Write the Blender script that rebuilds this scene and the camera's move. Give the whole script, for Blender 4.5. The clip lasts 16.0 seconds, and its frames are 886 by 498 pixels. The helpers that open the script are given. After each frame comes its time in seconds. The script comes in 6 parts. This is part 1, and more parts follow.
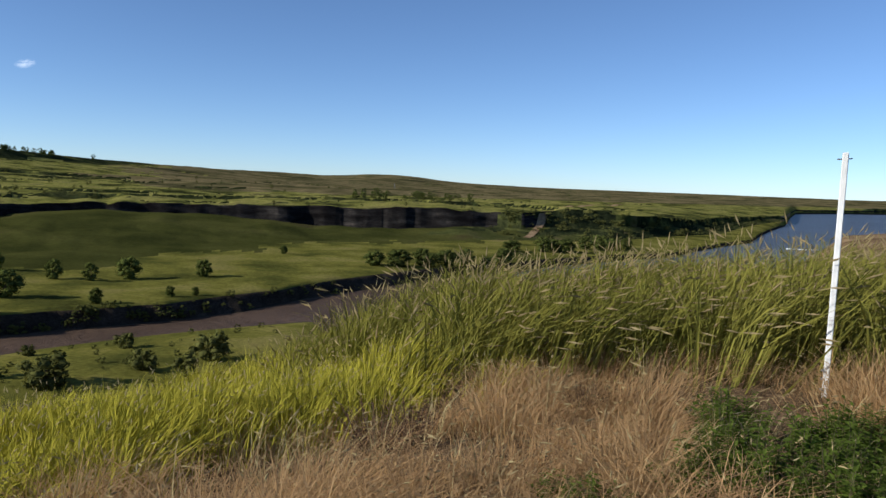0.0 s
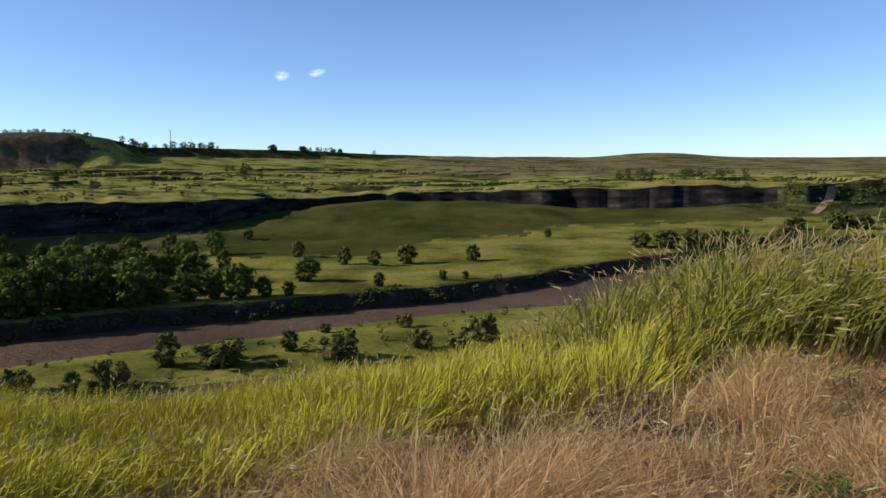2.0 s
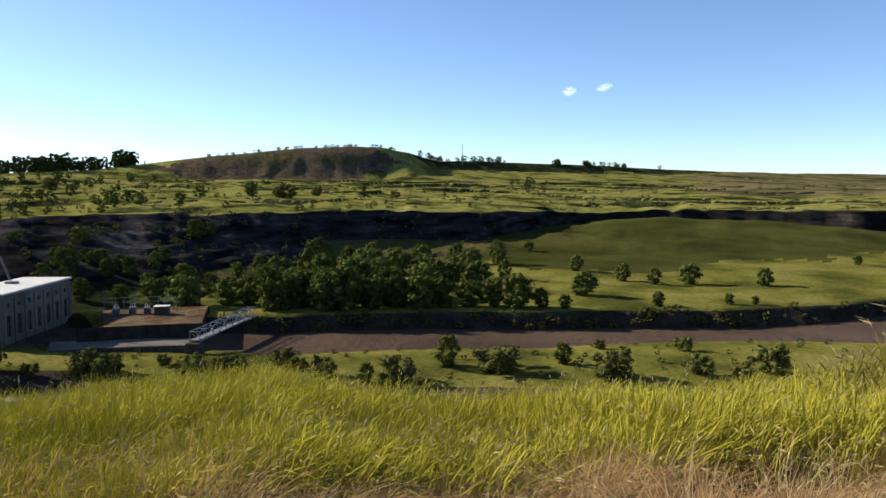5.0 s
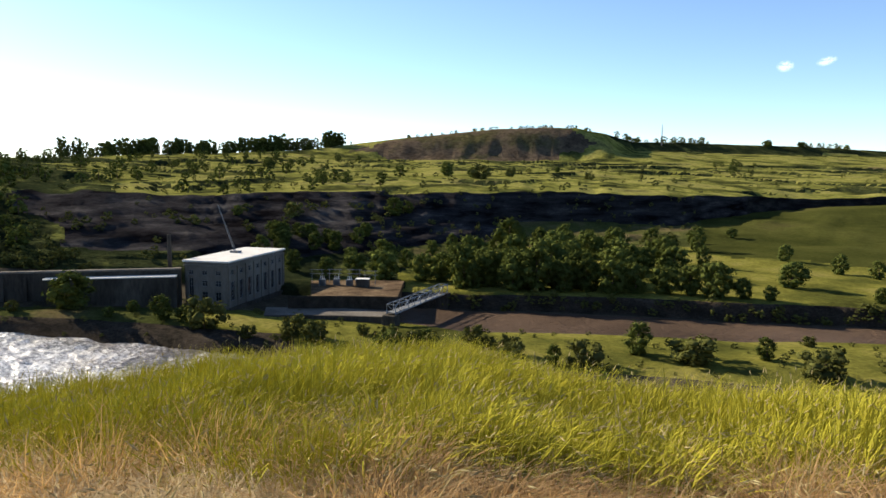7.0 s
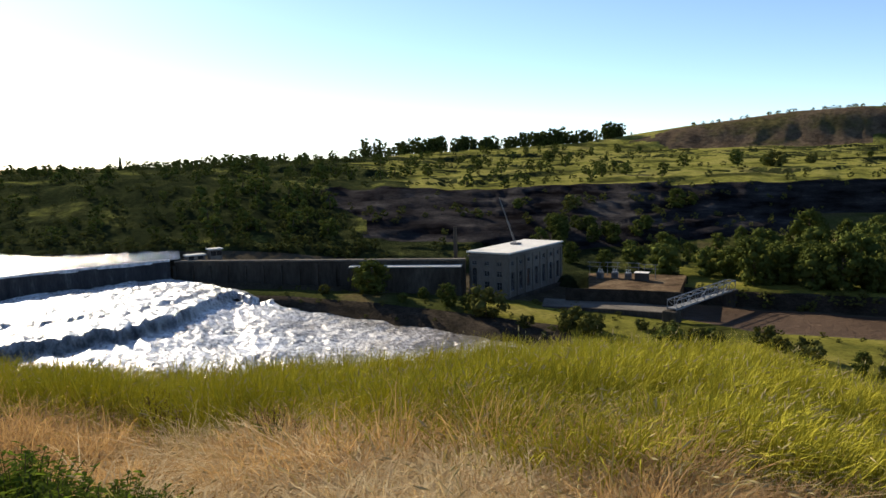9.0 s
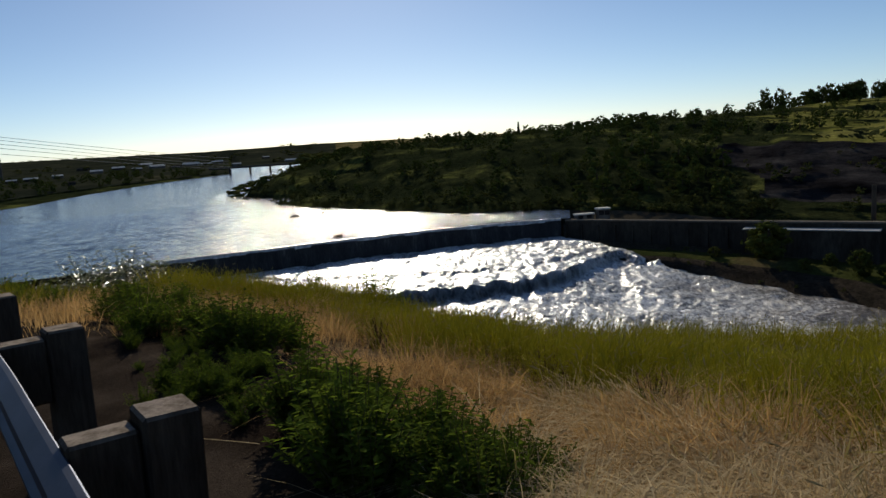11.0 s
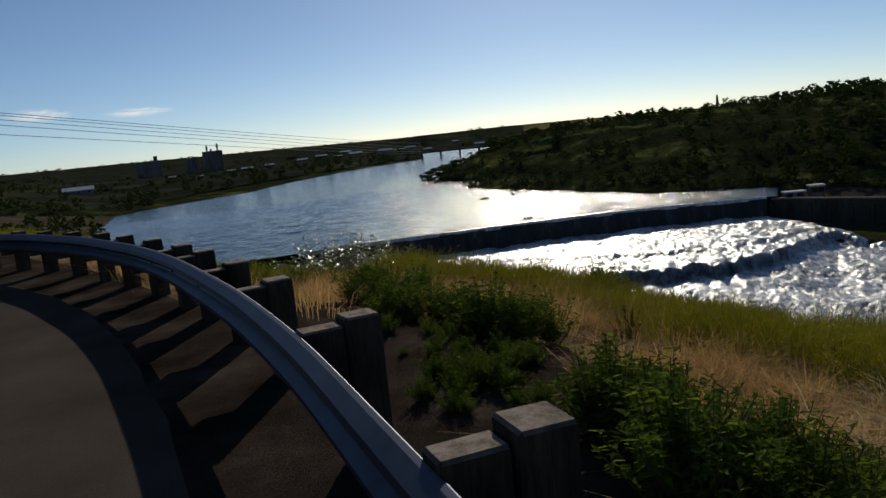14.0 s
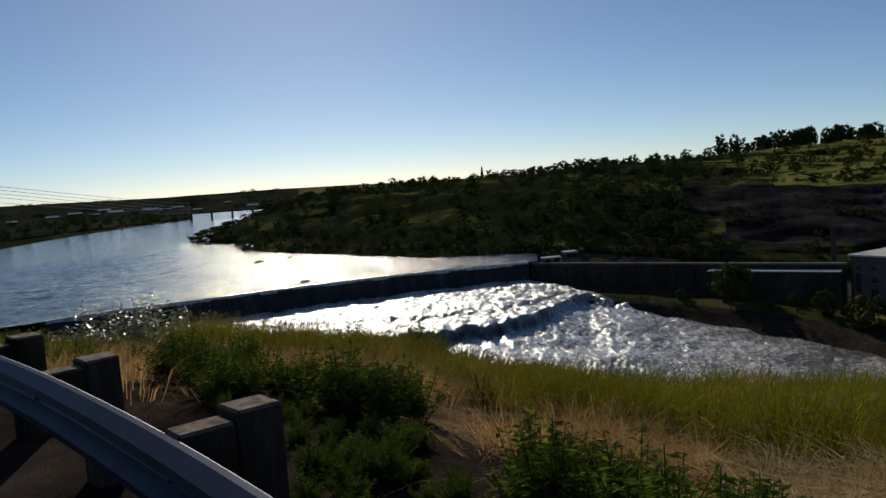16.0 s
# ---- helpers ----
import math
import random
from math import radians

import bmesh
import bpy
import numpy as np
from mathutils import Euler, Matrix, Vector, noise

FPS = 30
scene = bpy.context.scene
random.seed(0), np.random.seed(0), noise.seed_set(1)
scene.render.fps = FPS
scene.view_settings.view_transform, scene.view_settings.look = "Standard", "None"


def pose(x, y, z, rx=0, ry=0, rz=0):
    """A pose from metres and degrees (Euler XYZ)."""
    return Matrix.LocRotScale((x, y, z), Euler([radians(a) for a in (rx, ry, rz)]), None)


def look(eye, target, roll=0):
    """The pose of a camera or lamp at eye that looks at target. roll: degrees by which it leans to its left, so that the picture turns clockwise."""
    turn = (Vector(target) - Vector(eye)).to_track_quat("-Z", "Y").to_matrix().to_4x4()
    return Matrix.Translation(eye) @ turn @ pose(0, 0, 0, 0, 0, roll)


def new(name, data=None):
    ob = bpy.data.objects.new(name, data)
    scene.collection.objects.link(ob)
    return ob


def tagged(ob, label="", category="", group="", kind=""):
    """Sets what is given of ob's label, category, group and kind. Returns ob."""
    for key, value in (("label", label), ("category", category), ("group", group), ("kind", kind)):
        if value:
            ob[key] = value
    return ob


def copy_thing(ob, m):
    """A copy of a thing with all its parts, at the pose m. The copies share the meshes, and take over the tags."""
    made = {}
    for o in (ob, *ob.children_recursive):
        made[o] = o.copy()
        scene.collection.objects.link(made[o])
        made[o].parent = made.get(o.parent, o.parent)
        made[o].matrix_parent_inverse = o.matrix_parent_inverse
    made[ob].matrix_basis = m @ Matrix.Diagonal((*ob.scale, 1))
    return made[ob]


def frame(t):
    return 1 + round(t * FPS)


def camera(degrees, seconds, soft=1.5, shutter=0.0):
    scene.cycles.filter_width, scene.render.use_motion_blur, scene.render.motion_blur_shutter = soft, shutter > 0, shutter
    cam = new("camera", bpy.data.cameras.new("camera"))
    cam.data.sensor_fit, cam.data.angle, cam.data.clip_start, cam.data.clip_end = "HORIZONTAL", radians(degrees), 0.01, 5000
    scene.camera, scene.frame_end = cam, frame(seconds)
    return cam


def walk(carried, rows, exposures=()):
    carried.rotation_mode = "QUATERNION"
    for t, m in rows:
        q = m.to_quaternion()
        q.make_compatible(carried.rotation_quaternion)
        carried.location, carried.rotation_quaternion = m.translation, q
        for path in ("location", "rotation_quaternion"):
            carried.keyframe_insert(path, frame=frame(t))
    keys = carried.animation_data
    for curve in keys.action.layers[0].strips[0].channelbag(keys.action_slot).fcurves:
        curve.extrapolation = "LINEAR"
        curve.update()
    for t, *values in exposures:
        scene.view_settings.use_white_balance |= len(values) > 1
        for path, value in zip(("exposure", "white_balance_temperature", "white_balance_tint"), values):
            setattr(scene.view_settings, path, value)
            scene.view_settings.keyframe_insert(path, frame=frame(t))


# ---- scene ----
import collections

# ---- camera and its way: bearings are degrees from +y towards -x ----
cam = camera(60.4, 16.0, soft=1.5)
WAY = [
    (0, -0.220, 0.000, 1.650, 0.00, -4.55, 2.00),
    (0.5, -0.310, 0.000, 1.650, 1.17, -5.93, 1.72),
    (1, -0.130, 0.000, 1.650, 10.74, -4.44, 1.28),
    (1.5, 0.000, 0.000, 1.650, 18.43, -2.70, 3.31),
    (2, 0.000, 0.000, 1.650, 19.77, -6.00, -1.05),
    (2.5, -0.030, 0.000, 1.650, 19.85, -6.15, -0.72),
    (3, -0.030, 0.000, 1.650, 22.00, -4.71, -0.42),
    (3.5, -0.020, 0.000, 1.650, 25.19, -4.95, -0.26),
    (4, 0.000, 0.000, 1.650, 32.60, -4.52, -0.26),
    (4.2, 0.000, 0.000, 1.650, 34.82, -4.34, -0.43),
    (6.3, 0.000, 0.000, 1.650, 48.45, -6.54, 0.59),
    (6.5, 0.000, 0.000, 1.650, 50.27, -6.58, 0.35),
    (7, 0.000, 0.000, 1.650, 54.97, -6.18, 0.46),
    (7.5, 0.000, 0.000, 1.650, 59.66, -6.41, 0.10),
    (8, 0.000, 0.000, 1.650, 64.34, -7.74, -0.08),
    (8.5, 0.000, 0.000, 1.650, 68.09, -6.64, -2.05),
    (9, 0.000, 0.000, 1.650, 75.80, -6.59, -1.32),
    (9.3, 0.000, 0.000, 1.650, 84.48, -7.85, -2.55),
    (9.5, 0.000, 0.000, 1.650, 88.66, -8.11, -2.03),
    (10, -0.005, 0.047, 1.690, 98.08, -7.85, -3.41),
    (10.2, -0.003, 0.040, 1.692, 101.24, -7.65, -3.30),
    (12.3, 0.026, -0.095, 1.715, 106.72, -7.63, -4.05),
    (12.5, 0.026, -0.136, 1.718, 107.74, -6.83, -4.10),
    (13, -0.023, -0.295, 1.697, 111.23, -8.58, -3.15),
    (13.5, -0.141, -0.481, 1.694, 117.02, -5.58, -3.37),
    (14, -0.230, -0.773, 1.680, 118.95, -8.45, -6.06),
    (14.5, -0.263, -0.990, 1.680, 116.51, -5.40, -2.95),
    (15, -0.381, -1.175, 1.657, 110.30, -1.79, 0.87),
    (15.5, -0.559, -1.425, 1.648, 107.60, -2.72, -2.14),
    (16, -0.665, -1.705, 1.640, 101.65, -5.16, -3.99),
]
EXPOSURES = [(0, 0.28, 6000, 10), (2.0, 0.6, 6250, 10), (4.2, 0.8, 6500, 10), (6.5, 1.12, 6950, 9), (8.0, 1.2, 7050, 9), (9.0, 0.92, 7050, 10), (9.5, 0.5, 7000, 10), (10.0, -0.12, 6800, 9), (12.5, -0.54, 6650, 7), (14.0, -0.66, 6600, 7), (14.5, -0.42, 6600, 7), (15.0, -0.94, 6350, 7), (15.5, -0.92, 6450, 7), (16.0, -0.7, 6550, 7)]
walk(cam, [(t, pose(x, y, z, 90 + p, 0, w) @ pose(0, 0, 0, 0, 0, r)) for t, x, y, z, w, p, r in WAY], EXPOSURES)

# ---- sky and sun ----
SUN_BEARING, SUN_HEIGHT = 111.0, 25.0
SUN = Vector((-math.sin(radians(SUN_BEARING)) * math.cos(radians(SUN_HEIGHT)),
              math.cos(radians(SUN_BEARING)) * math.cos(radians(SUN_HEIGHT)), math.sin(radians(SUN_HEIGHT))))
world = bpy.data.worlds.new("world")
world.use_nodes = True
scene.world = world
sky = world.node_tree.nodes.new("ShaderNodeTexSky")
sky.sky_type, sky.sun_disc = "NISHITA", False
sky.sun_elevation, sky.sun_rotation = radians(SUN_HEIGHT), radians(-SUN_BEARING)
sky.altitude, sky.air_density, sky.dust_density, sky.ozone_density = 2000, 0.8, 0.7, 3.5
world.node_tree.links.new(sky.outputs[0], world.node_tree.nodes["Background"].inputs[0])
world.node_tree.nodes["Background"].inputs[1].default_value = 0.11
sun = new("sun", bpy.data.lights.new("sun", "SUN"))
sun.data.energy, sun.data.angle, sun.data.color = 5.0, radians(0.5), (1.0, 0.92, 0.78)
sun.matrix_world = look(SUN * 100, (0, 0, 0))


# ---- materials ----
def material(name, rough=0.9, metal=0.0, spec=0.3):
    m = bpy.data.materials.new(name)
    m.use_nodes = True
    b = m.node_tree.nodes["Principled BSDF"]
    b.inputs["Roughness"].default_value = rough
    b.inputs["Metallic"].default_value = metal
    b.inputs["Specular IOR Level"].default_value = spec
    return m, m.node_tree, b


def noise_node(tree, scale, detail=6.0, rough=0.6, stretch=None):
    n = tree.nodes.new("ShaderNodeTexNoise")
    n.inputs["Scale"].default_value, n.inputs["Detail"].default_value = scale, detail
    n.inputs["Roughness"].default_value = rough
    g = tree.nodes.new("ShaderNodeNewGeometry")
    if stretch:
        mp = tree.nodes.new("ShaderNodeMapping")
        mp.inputs["Scale"].default_value = stretch
        tree.links.new(g.outputs["Position"], mp.inputs[0])
        tree.links.new(mp.outputs[0], n.inputs["Vector"])
    else:
        tree.links.new(g.outputs["Position"], n.inputs["Vector"])
    return n


def ramp_node(tree, source, stops):
    r = tree.nodes.new("ShaderNodeValToRGB")
    while len(r.color_ramp.elements) < len(stops):
        r.color_ramp.elements.new(0.5)
    for e, (at, c) in zip(r.color_ramp.elements, stops):
        e.position, e.color = at, (*c, 1)
    tree.links.new(source, r.inputs[0])
    return r


def mix_node(tree, fac, a, b, how="MIX"):
    m = tree.nodes.new("ShaderNodeMix")
    m.data_type, m.blend_type = "RGBA", how
    for value, socket in ((fac, m.inputs[0]), (a, m.inputs[6]), (b, m.inputs[7])):
        if isinstance(value, (int, float)):
            socket.default_value = value
        elif isinstance(value, tuple):
            socket.default_value = (*value, 1)
        else:
            tree.links.new(value, socket)
    return m.outputs[2]


def bump(tree, bsdf, source, strength, distance):
    n = tree.nodes.new("ShaderNodeBump")
    n.inputs["Strength"].default_value, n.inputs["Distance"].default_value = strength, distance
    tree.links.new(source, n.inputs["Height"])
    tree.links.new(n.outputs[0], bsdf.inputs["Normal"])


def earthy(name, stops, big, small, rough=0.95, relief=0.6, depth=0.3, stretch=None, spec=0.0, contrast=0.5):
    """Ground, rock, wood or plaster: a ramp of colours over large blotches, broken up by fine grain, with relief."""
    m, tree, b = material(name, rough, 0, spec)
    a, c = noise_node(tree, big, 5, 0.6, stretch), noise_node(tree, small, 8, 0.7, stretch)
    r = ramp_node(tree, a.outputs[0], stops)
    g = ramp_node(tree, c.outputs[0], [(0.3, (1 - contrast,) * 3), (0.7, (1 + contrast * 0.3,) * 3)])
    tree.links.new(mix_node(tree, 1.0, r.outputs[0], g.outputs[0], "MULTIPLY"), b.inputs["Base Color"])
    bump(tree, b, c.outputs[0], relief, depth)
    return m


def leafy(name, dark, light, scale=0.25, through_light=0.35, rough=0.8, glow=(1.0, 1.0, 0.55)):
    """Leaves and blades: colour varies piece by piece, object by object and in drifts; light shines through."""
    m, tree, b = material(name, rough, 0, 0.0)
    isl = tree.nodes.new("ShaderNodeNewGeometry").outputs["Random Per Island"]
    ob = tree.nodes.new("ShaderNodeObjectInfo").outputs["Random"]
    n = noise_node(tree, scale, 3)
    mid = tuple((p + q) / 2 for p, q in zip(dark, light))
    one = ramp_node(tree, isl, [(0.0, dark), (1.0, light)])
    two = ramp_node(tree, n.outputs[0], [(0.3, dark), (0.7, light)])
    three = ramp_node(tree, ob, [(0.0, tuple(v * 0.5 for v in mid)), (1.0, tuple(v * 1.5 for v in mid))])
    c = mix_node(tree, 0.4, mix_node(tree, 0.5, one.outputs[0], two.outputs[0]), three.outputs[0])
    tree.links.new(c, b.inputs["Base Color"])
    if through_light:
        t = tree.nodes.new("ShaderNodeBsdfTranslucent")
        tree.links.new(mix_node(tree, 1.0, c, glow, "MULTIPLY"), t.inputs[0])
        s = tree.nodes.new("ShaderNodeMixShader")
        s.inputs[0].default_value = through_light
        tree.links.new(b.outputs[0], s.inputs[1])
        tree.links.new(t.outputs[0], s.inputs[2])
        tree.links.new(s.outputs[0], tree.nodes["Material Output"].inputs[0])
    return m


def watery(name, colour, wave, strength, rough, stretch=None, depth=0.3, spec=0.5):
    m, tree, b = material(name, rough, 0, spec)
    b.inputs["IOR"].default_value = 1.33
    a, c, mid = noise_node(tree, wave, 6, 0.65, stretch), noise_node(tree, wave * 0.06, 3), noise_node(tree, wave * 0.2, 4, 0.6, stretch)
    r = ramp_node(tree, c.outputs[0], [(0.35, tuple(v * 0.75 for v in colour)), (0.65, tuple(v * 1.25 for v in colour))])
    tree.links.new(r.outputs[0], b.inputs["Base Color"])
    bump(tree, b, mix_node(tree, 0.4, a.outputs[0], mid.outputs[0]), strength, depth)
    return m


SOIL = earthy("dry_soil", [(0.3, (0.07, 0.045, 0.026)), (0.45, (0.16, 0.105, 0.06)), (0.58, (0.26, 0.175, 0.10)), (0.75, (0.09, 0.075, 0.03))], 0.9, 16, relief=1.0, depth=0.05)
GRAVEL = earthy("gravel", [(0.3, (0.022, 0.016, 0.013)), (0.5, (0.05, 0.038, 0.03)), (0.7, (0.10, 0.078, 0.062))], 1.2, 60, relief=1.0, depth=0.03)
BANK = earthy("bank_scrub", [(0.3, (0.035, 0.045, 0.014)), (0.5, (0.075, 0.08, 0.025)), (0.7, (0.13, 0.10, 0.05))], 0.05, 1.0, relief=0.8, depth=0.5)
MEADOW = earthy("meadow_grass", [(0.28, (0.0445, 0.0476, 0.0138)), (0.40, (0.0939, 0.0952, 0.0219)), (0.52, (0.168, 0.157, 0.0333)), (0.66, (0.227, 0.197, 0.0575)), (0.8, (0.148, 0.114, 0.0575))], 0.035, 0.7, relief=0.7, depth=0.5)
HILLGRASS = earthy("hill_grass", [(0.32, (0.03, 0.0346, 0.0146)), (0.41, (0.075, 0.0787, 0.0232)), (0.49, (0.19, 0.187, 0.0439)), (0.58, (0.28, 0.257, 0.0732)), (0.68, (0.12, 0.11, 0.0427)), (0.78, (0.3, 0.247, 0.122))], 0.022, 0.3, relief=0.8, depth=1.0, contrast=0.65)
# scrub, also laid on some slopes to put their shade into the colour
SHADED_SCRUB = earthy("hillside_scrub", [(0.32, (0.0153, 0.0209, 0.0103)), (0.50, (0.0306, 0.0382, 0.0162)), (0.58, (0.0546, 0.0616, 0.0235)), (0.66, (0.142, 0.15, 0.0412)), (0.74, (0.0491, 0.053, 0.0235))], 0.035, 0.5, relief=1.0, depth=1.5, contrast=0.7)
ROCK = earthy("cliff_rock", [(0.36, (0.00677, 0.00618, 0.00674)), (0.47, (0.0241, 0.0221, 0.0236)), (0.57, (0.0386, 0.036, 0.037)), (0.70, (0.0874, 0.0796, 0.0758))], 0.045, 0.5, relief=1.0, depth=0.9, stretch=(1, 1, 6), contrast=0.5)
# a darker copy of the cliff rock, with the cliff's shade in its colour
SHADED_CLIFF = earthy("dark_shale", [(0.36, (0.010, 0.009, 0.009)), (0.50, (0.022, 0.020, 0.019)), (0.62, (0.040, 0.036, 0.033)), (0.74, (0.10, 0.085, 0.07))], 0.05, 0.5, relief=1.0, depth=0.9, stretch=(1, 1, 4), contrast=0.5)
ERODED = earthy("eroded_hillside", [(0.3, (0.05, 0.037, 0.027)), (0.48, (0.13, 0.095, 0.064)), (0.6, (0.085, 0.075, 0.034)), (0.75, (0.20, 0.165, 0.065))], 0.018, 0.2, relief=1.0, depth=2.5, contrast=0.6)
CUTBANK = earthy("cut_bank_earth", [(0.3, (0.03, 0.026, 0.02)), (0.6, (0.075, 0.06, 0.046)), (0.75, (0.13, 0.105, 0.08))], 0.12, 1.2, relief=1.0, depth=0.9, stretch=(1, 1, 2), contrast=0.6)
PLAIN = earthy("far_plain", [(0.3, (0.04, 0.042, 0.02)), (0.45, (0.095, 0.085, 0.036)), (0.56, (0.21, 0.165, 0.08)), (0.64, (0.06, 0.068, 0.024)), (0.8, (0.10, 0.10, 0.036))], 0.006, 0.05, relief=0.5, depth=3.0, contrast=0.6)
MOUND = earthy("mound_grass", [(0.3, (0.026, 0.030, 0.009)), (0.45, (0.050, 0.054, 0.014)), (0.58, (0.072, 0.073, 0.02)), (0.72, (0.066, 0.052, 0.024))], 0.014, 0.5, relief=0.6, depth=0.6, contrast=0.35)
# tree cover and the backlight on this side are both in these dark tones
FIELDS = earthy("dark_river_flats", [(0.3, (0.014, 0.018, 0.014)), (0.5, (0.028, 0.032, 0.022)), (0.62, (0.045, 0.047, 0.03)), (0.7, (0.08, 0.075, 0.045)), (0.76, (0.03, 0.033, 0.02))], 0.008, 0.08, relief=0.5, depth=3.0, contrast=0.6)
DIRT = earthy("bare_bluff_earth", [(0.3, (0.16, 0.10, 0.055)), (0.5, (0.30, 0.20, 0.11)), (0.7, (0.42, 0.30, 0.18))], 0.08, 0.8, relief=0.8, depth=0.4)
BED = earthy("river_bed", [(0.3, (0.05, 0.043, 0.03)), (0.7, (0.11, 0.09, 0.062))], 0.1, 1.0)

# ---- the lie of the land: bearing, distance, height of each line, in order outwards ----
LAND = collections.OrderedDict()
LAND["verge"] = [(-60, 2, 0), (60, 2, 0), (100, 2.2, 0), (112, 2.6, 0), (119, 5.4, 0), (126, 7.2, 0), (133, 8.2, 0), (138, 9.0, 0), (140, 10.2, 0), (143, 13, 0), (148, 19, 0), (152, 28, 0), (160, 60, 0)]
LAND["crest"] = [(-60, 40, -.5), (-30, 16, -.2), (-15, 15, -.5), (0, 14, -.9), (12, 14, -1.9), (22, 14, -2.4), (36, 14, -2.8), (47, 14, -2.6), (54, 14, -2.1), (64, 14, -2.1),
                 (72, 14, -2.3), (97, 14, -2.4), (105, 14, -1.8), (113, 14, -1.3), (124, 14, -.9), (132, 14, -.7), (138, 16, -.6), (143, 22, -.5), (150, 40, -.6), (160, 80, -.6)]
LAND["slope_foot"] = [(-40, 120, -2), (-30, 120, -2.4), (-27.6, 120, -3.0), (-26, 118, -6.0), (-24.5, 112, -14), (-20, 100, -30), (-8, 75, -37), (100, 75, -37.3), (110, 80, -36), (120, 90, -27), (140, 110, -26.2), (150, 200, -14), (160, 250, -8)]
LAND["near_shore"] = [(-40, 620, -39), (-25, 500, -39), (-15, 330, -39), (-5, 150, -39.5), (0, 90, -40), (100, 90, -40), (112, 92, -38), (120, 98, -28), (142, 300, -26), (150, 420, -20), (160, 420, -12)]
LAND["island_front"] = [(-40, 625, -41), (-25, 505, -41), (-15, 335, -41), (-5, 190, -41.5), (3, 170, -41), (8, 150, -38.2), (58, 148, -38.2), (66, 160, -38.4), (72, 167, -38.4), (79, 183, -38.2), (86, 200, -37.6), (92, 208, -36.0),
                        (96, 200, -38), (105, 190, -38), (120, 150, -31), (142, 305, -27), (150, 430, -18), (160, 440, -10)]
LAND["island_back"] = [(-40, 700, -41), (-25, 560, -41), (-15, 380, -41), (-5, 260, -41.5), (6, 232, -41), (10, 222, -38.4), (14, 216, -38.4), (29, 194, -38.4), (33, 187, -38.4), (45, 184, -38.4), (53, 182, -38.4), (58, 192, -38.2), (64, 200, -37.4),
                       (70, 206, -36.6), (80, 210, -34.5), (90, 222, -33.5), (95, 230, -33.5), (98, 226, -37), (105, 220, -37), (120, 190, -32), (142, 310, -28), (150, 440, -17), (160, 460, -8)]
LAND["far_shore"] = [(-40, 3400, -38.5), (-30, 3270, -38.5), (-24.6, 2512, -38.5), (-24.2, 1317, -38.5), (-22, 755, -38.5), (-16.8, 526, -38.5), (-12, 460, -38.5), (-5, 380, -38.5), (5, 300, -38.5), (12, 258, -38.5), (15, 240, -38.5), (20, 227, -38.5), (33, 212, -38.5),
                     (53, 211, -38.5), (58, 216, -38.5), (64, 226, -38), (68, 232, -36.5), (74, 240, -34), (80, 243, -30), (90, 254, -26), (95.7, 262, -25.5), (104, 273, -25.5), (108, 297, -25.5), (113, 335, -25.5), (116, 368, -25.5), (119.1, 465, -25.5), (119.9, 991, -25.5), (132.8, 588, -25.5), (141.8, 496, -25.5), (150, 480, -15), (160, 500, -5)]
LAND["bank_top"] = [(-40, 3410, -35), (-24.6, 2518, -35), (-24.2, 1321, -36), (-22, 758, -36), (-16.8, 529, -36), (-12, 463, -35), (-5, 382, -34.5), (12, 260, -34.2), (20, 229, -34), (33, 214, -33.7),
                    (53, 213, -34.4), (58, 219, -34.6), (64, 232, -34.4), (74, 244, -31), (80, 247, -28), (90, 257, -24.8), (104, 276, -24.6), (113, 338, -24.6), (119.1, 467, -24.9), (119.3, 467, -28), (119.65, 994, -28), (119.9, 994, -24.4), (141.8, 499, -24), (150, 490, -13), (160, 520, -4)]
LAND["terrace_back"] = [(-40, 3450, -33), (-24.6, 2540, -33), (-24.2, 1340, -31), (-20, 800, -34), (-12, 560, -33), (-6, 540, -33), (4, 490, -32.5), (11, 446, -32.2), (15, 410, -32.2), (20, 371, -32.2), (25, 337, -32.2), (31, 325, -32.2), (35, 335, -32.2), (38, 350, -32), (48, 330, -32.5), (58, 290, -33),
                        (66, 262, -32), (75, 253, -28), (85, 259, -25.2), (95, 270, -23.5), (105, 292, -22.5), (112, 345, -22.8), (119, 469, -24.7), (119.3, 469, -28), (119.65, 1010, -28), (119.9, 1010, -23.5), (130, 660, -23), (142, 560, -22.5), (150, 520, -12), (160, 560, -3)]
LAND["cliff_foot"] = [(-40, 3500, -30), (-24.6, 2560, -30), (-24.2, 1400, -29), (-18, 800, -28), (-13, 650, -26), (-6, 600, -27), (2, 588, -29), (6, 588, -31), (12, 590, -28.5), (16, 590, -24.0), (22, 588, -22.4), (26, 585, -22.2), (31, 560, -25), (34, 490, -26.5), (38, 430, -28.5), (48, 395, -26),
                      (54, 350, -24), (62, 325, -22), (70, 320, -21), (80, 315, -18), (90, 318, -15.5), (100, 340, -14), (108, 380, -13), (112, 440, -14), (115, 440, -17), (119, 470, -24.7), (119.3, 470, -28), (119.65, 1050, -28), (119.9, 1050, -23), (130, 800, -22), (142, 700, -21), (150, 560, -10), (160, 600, -2)]
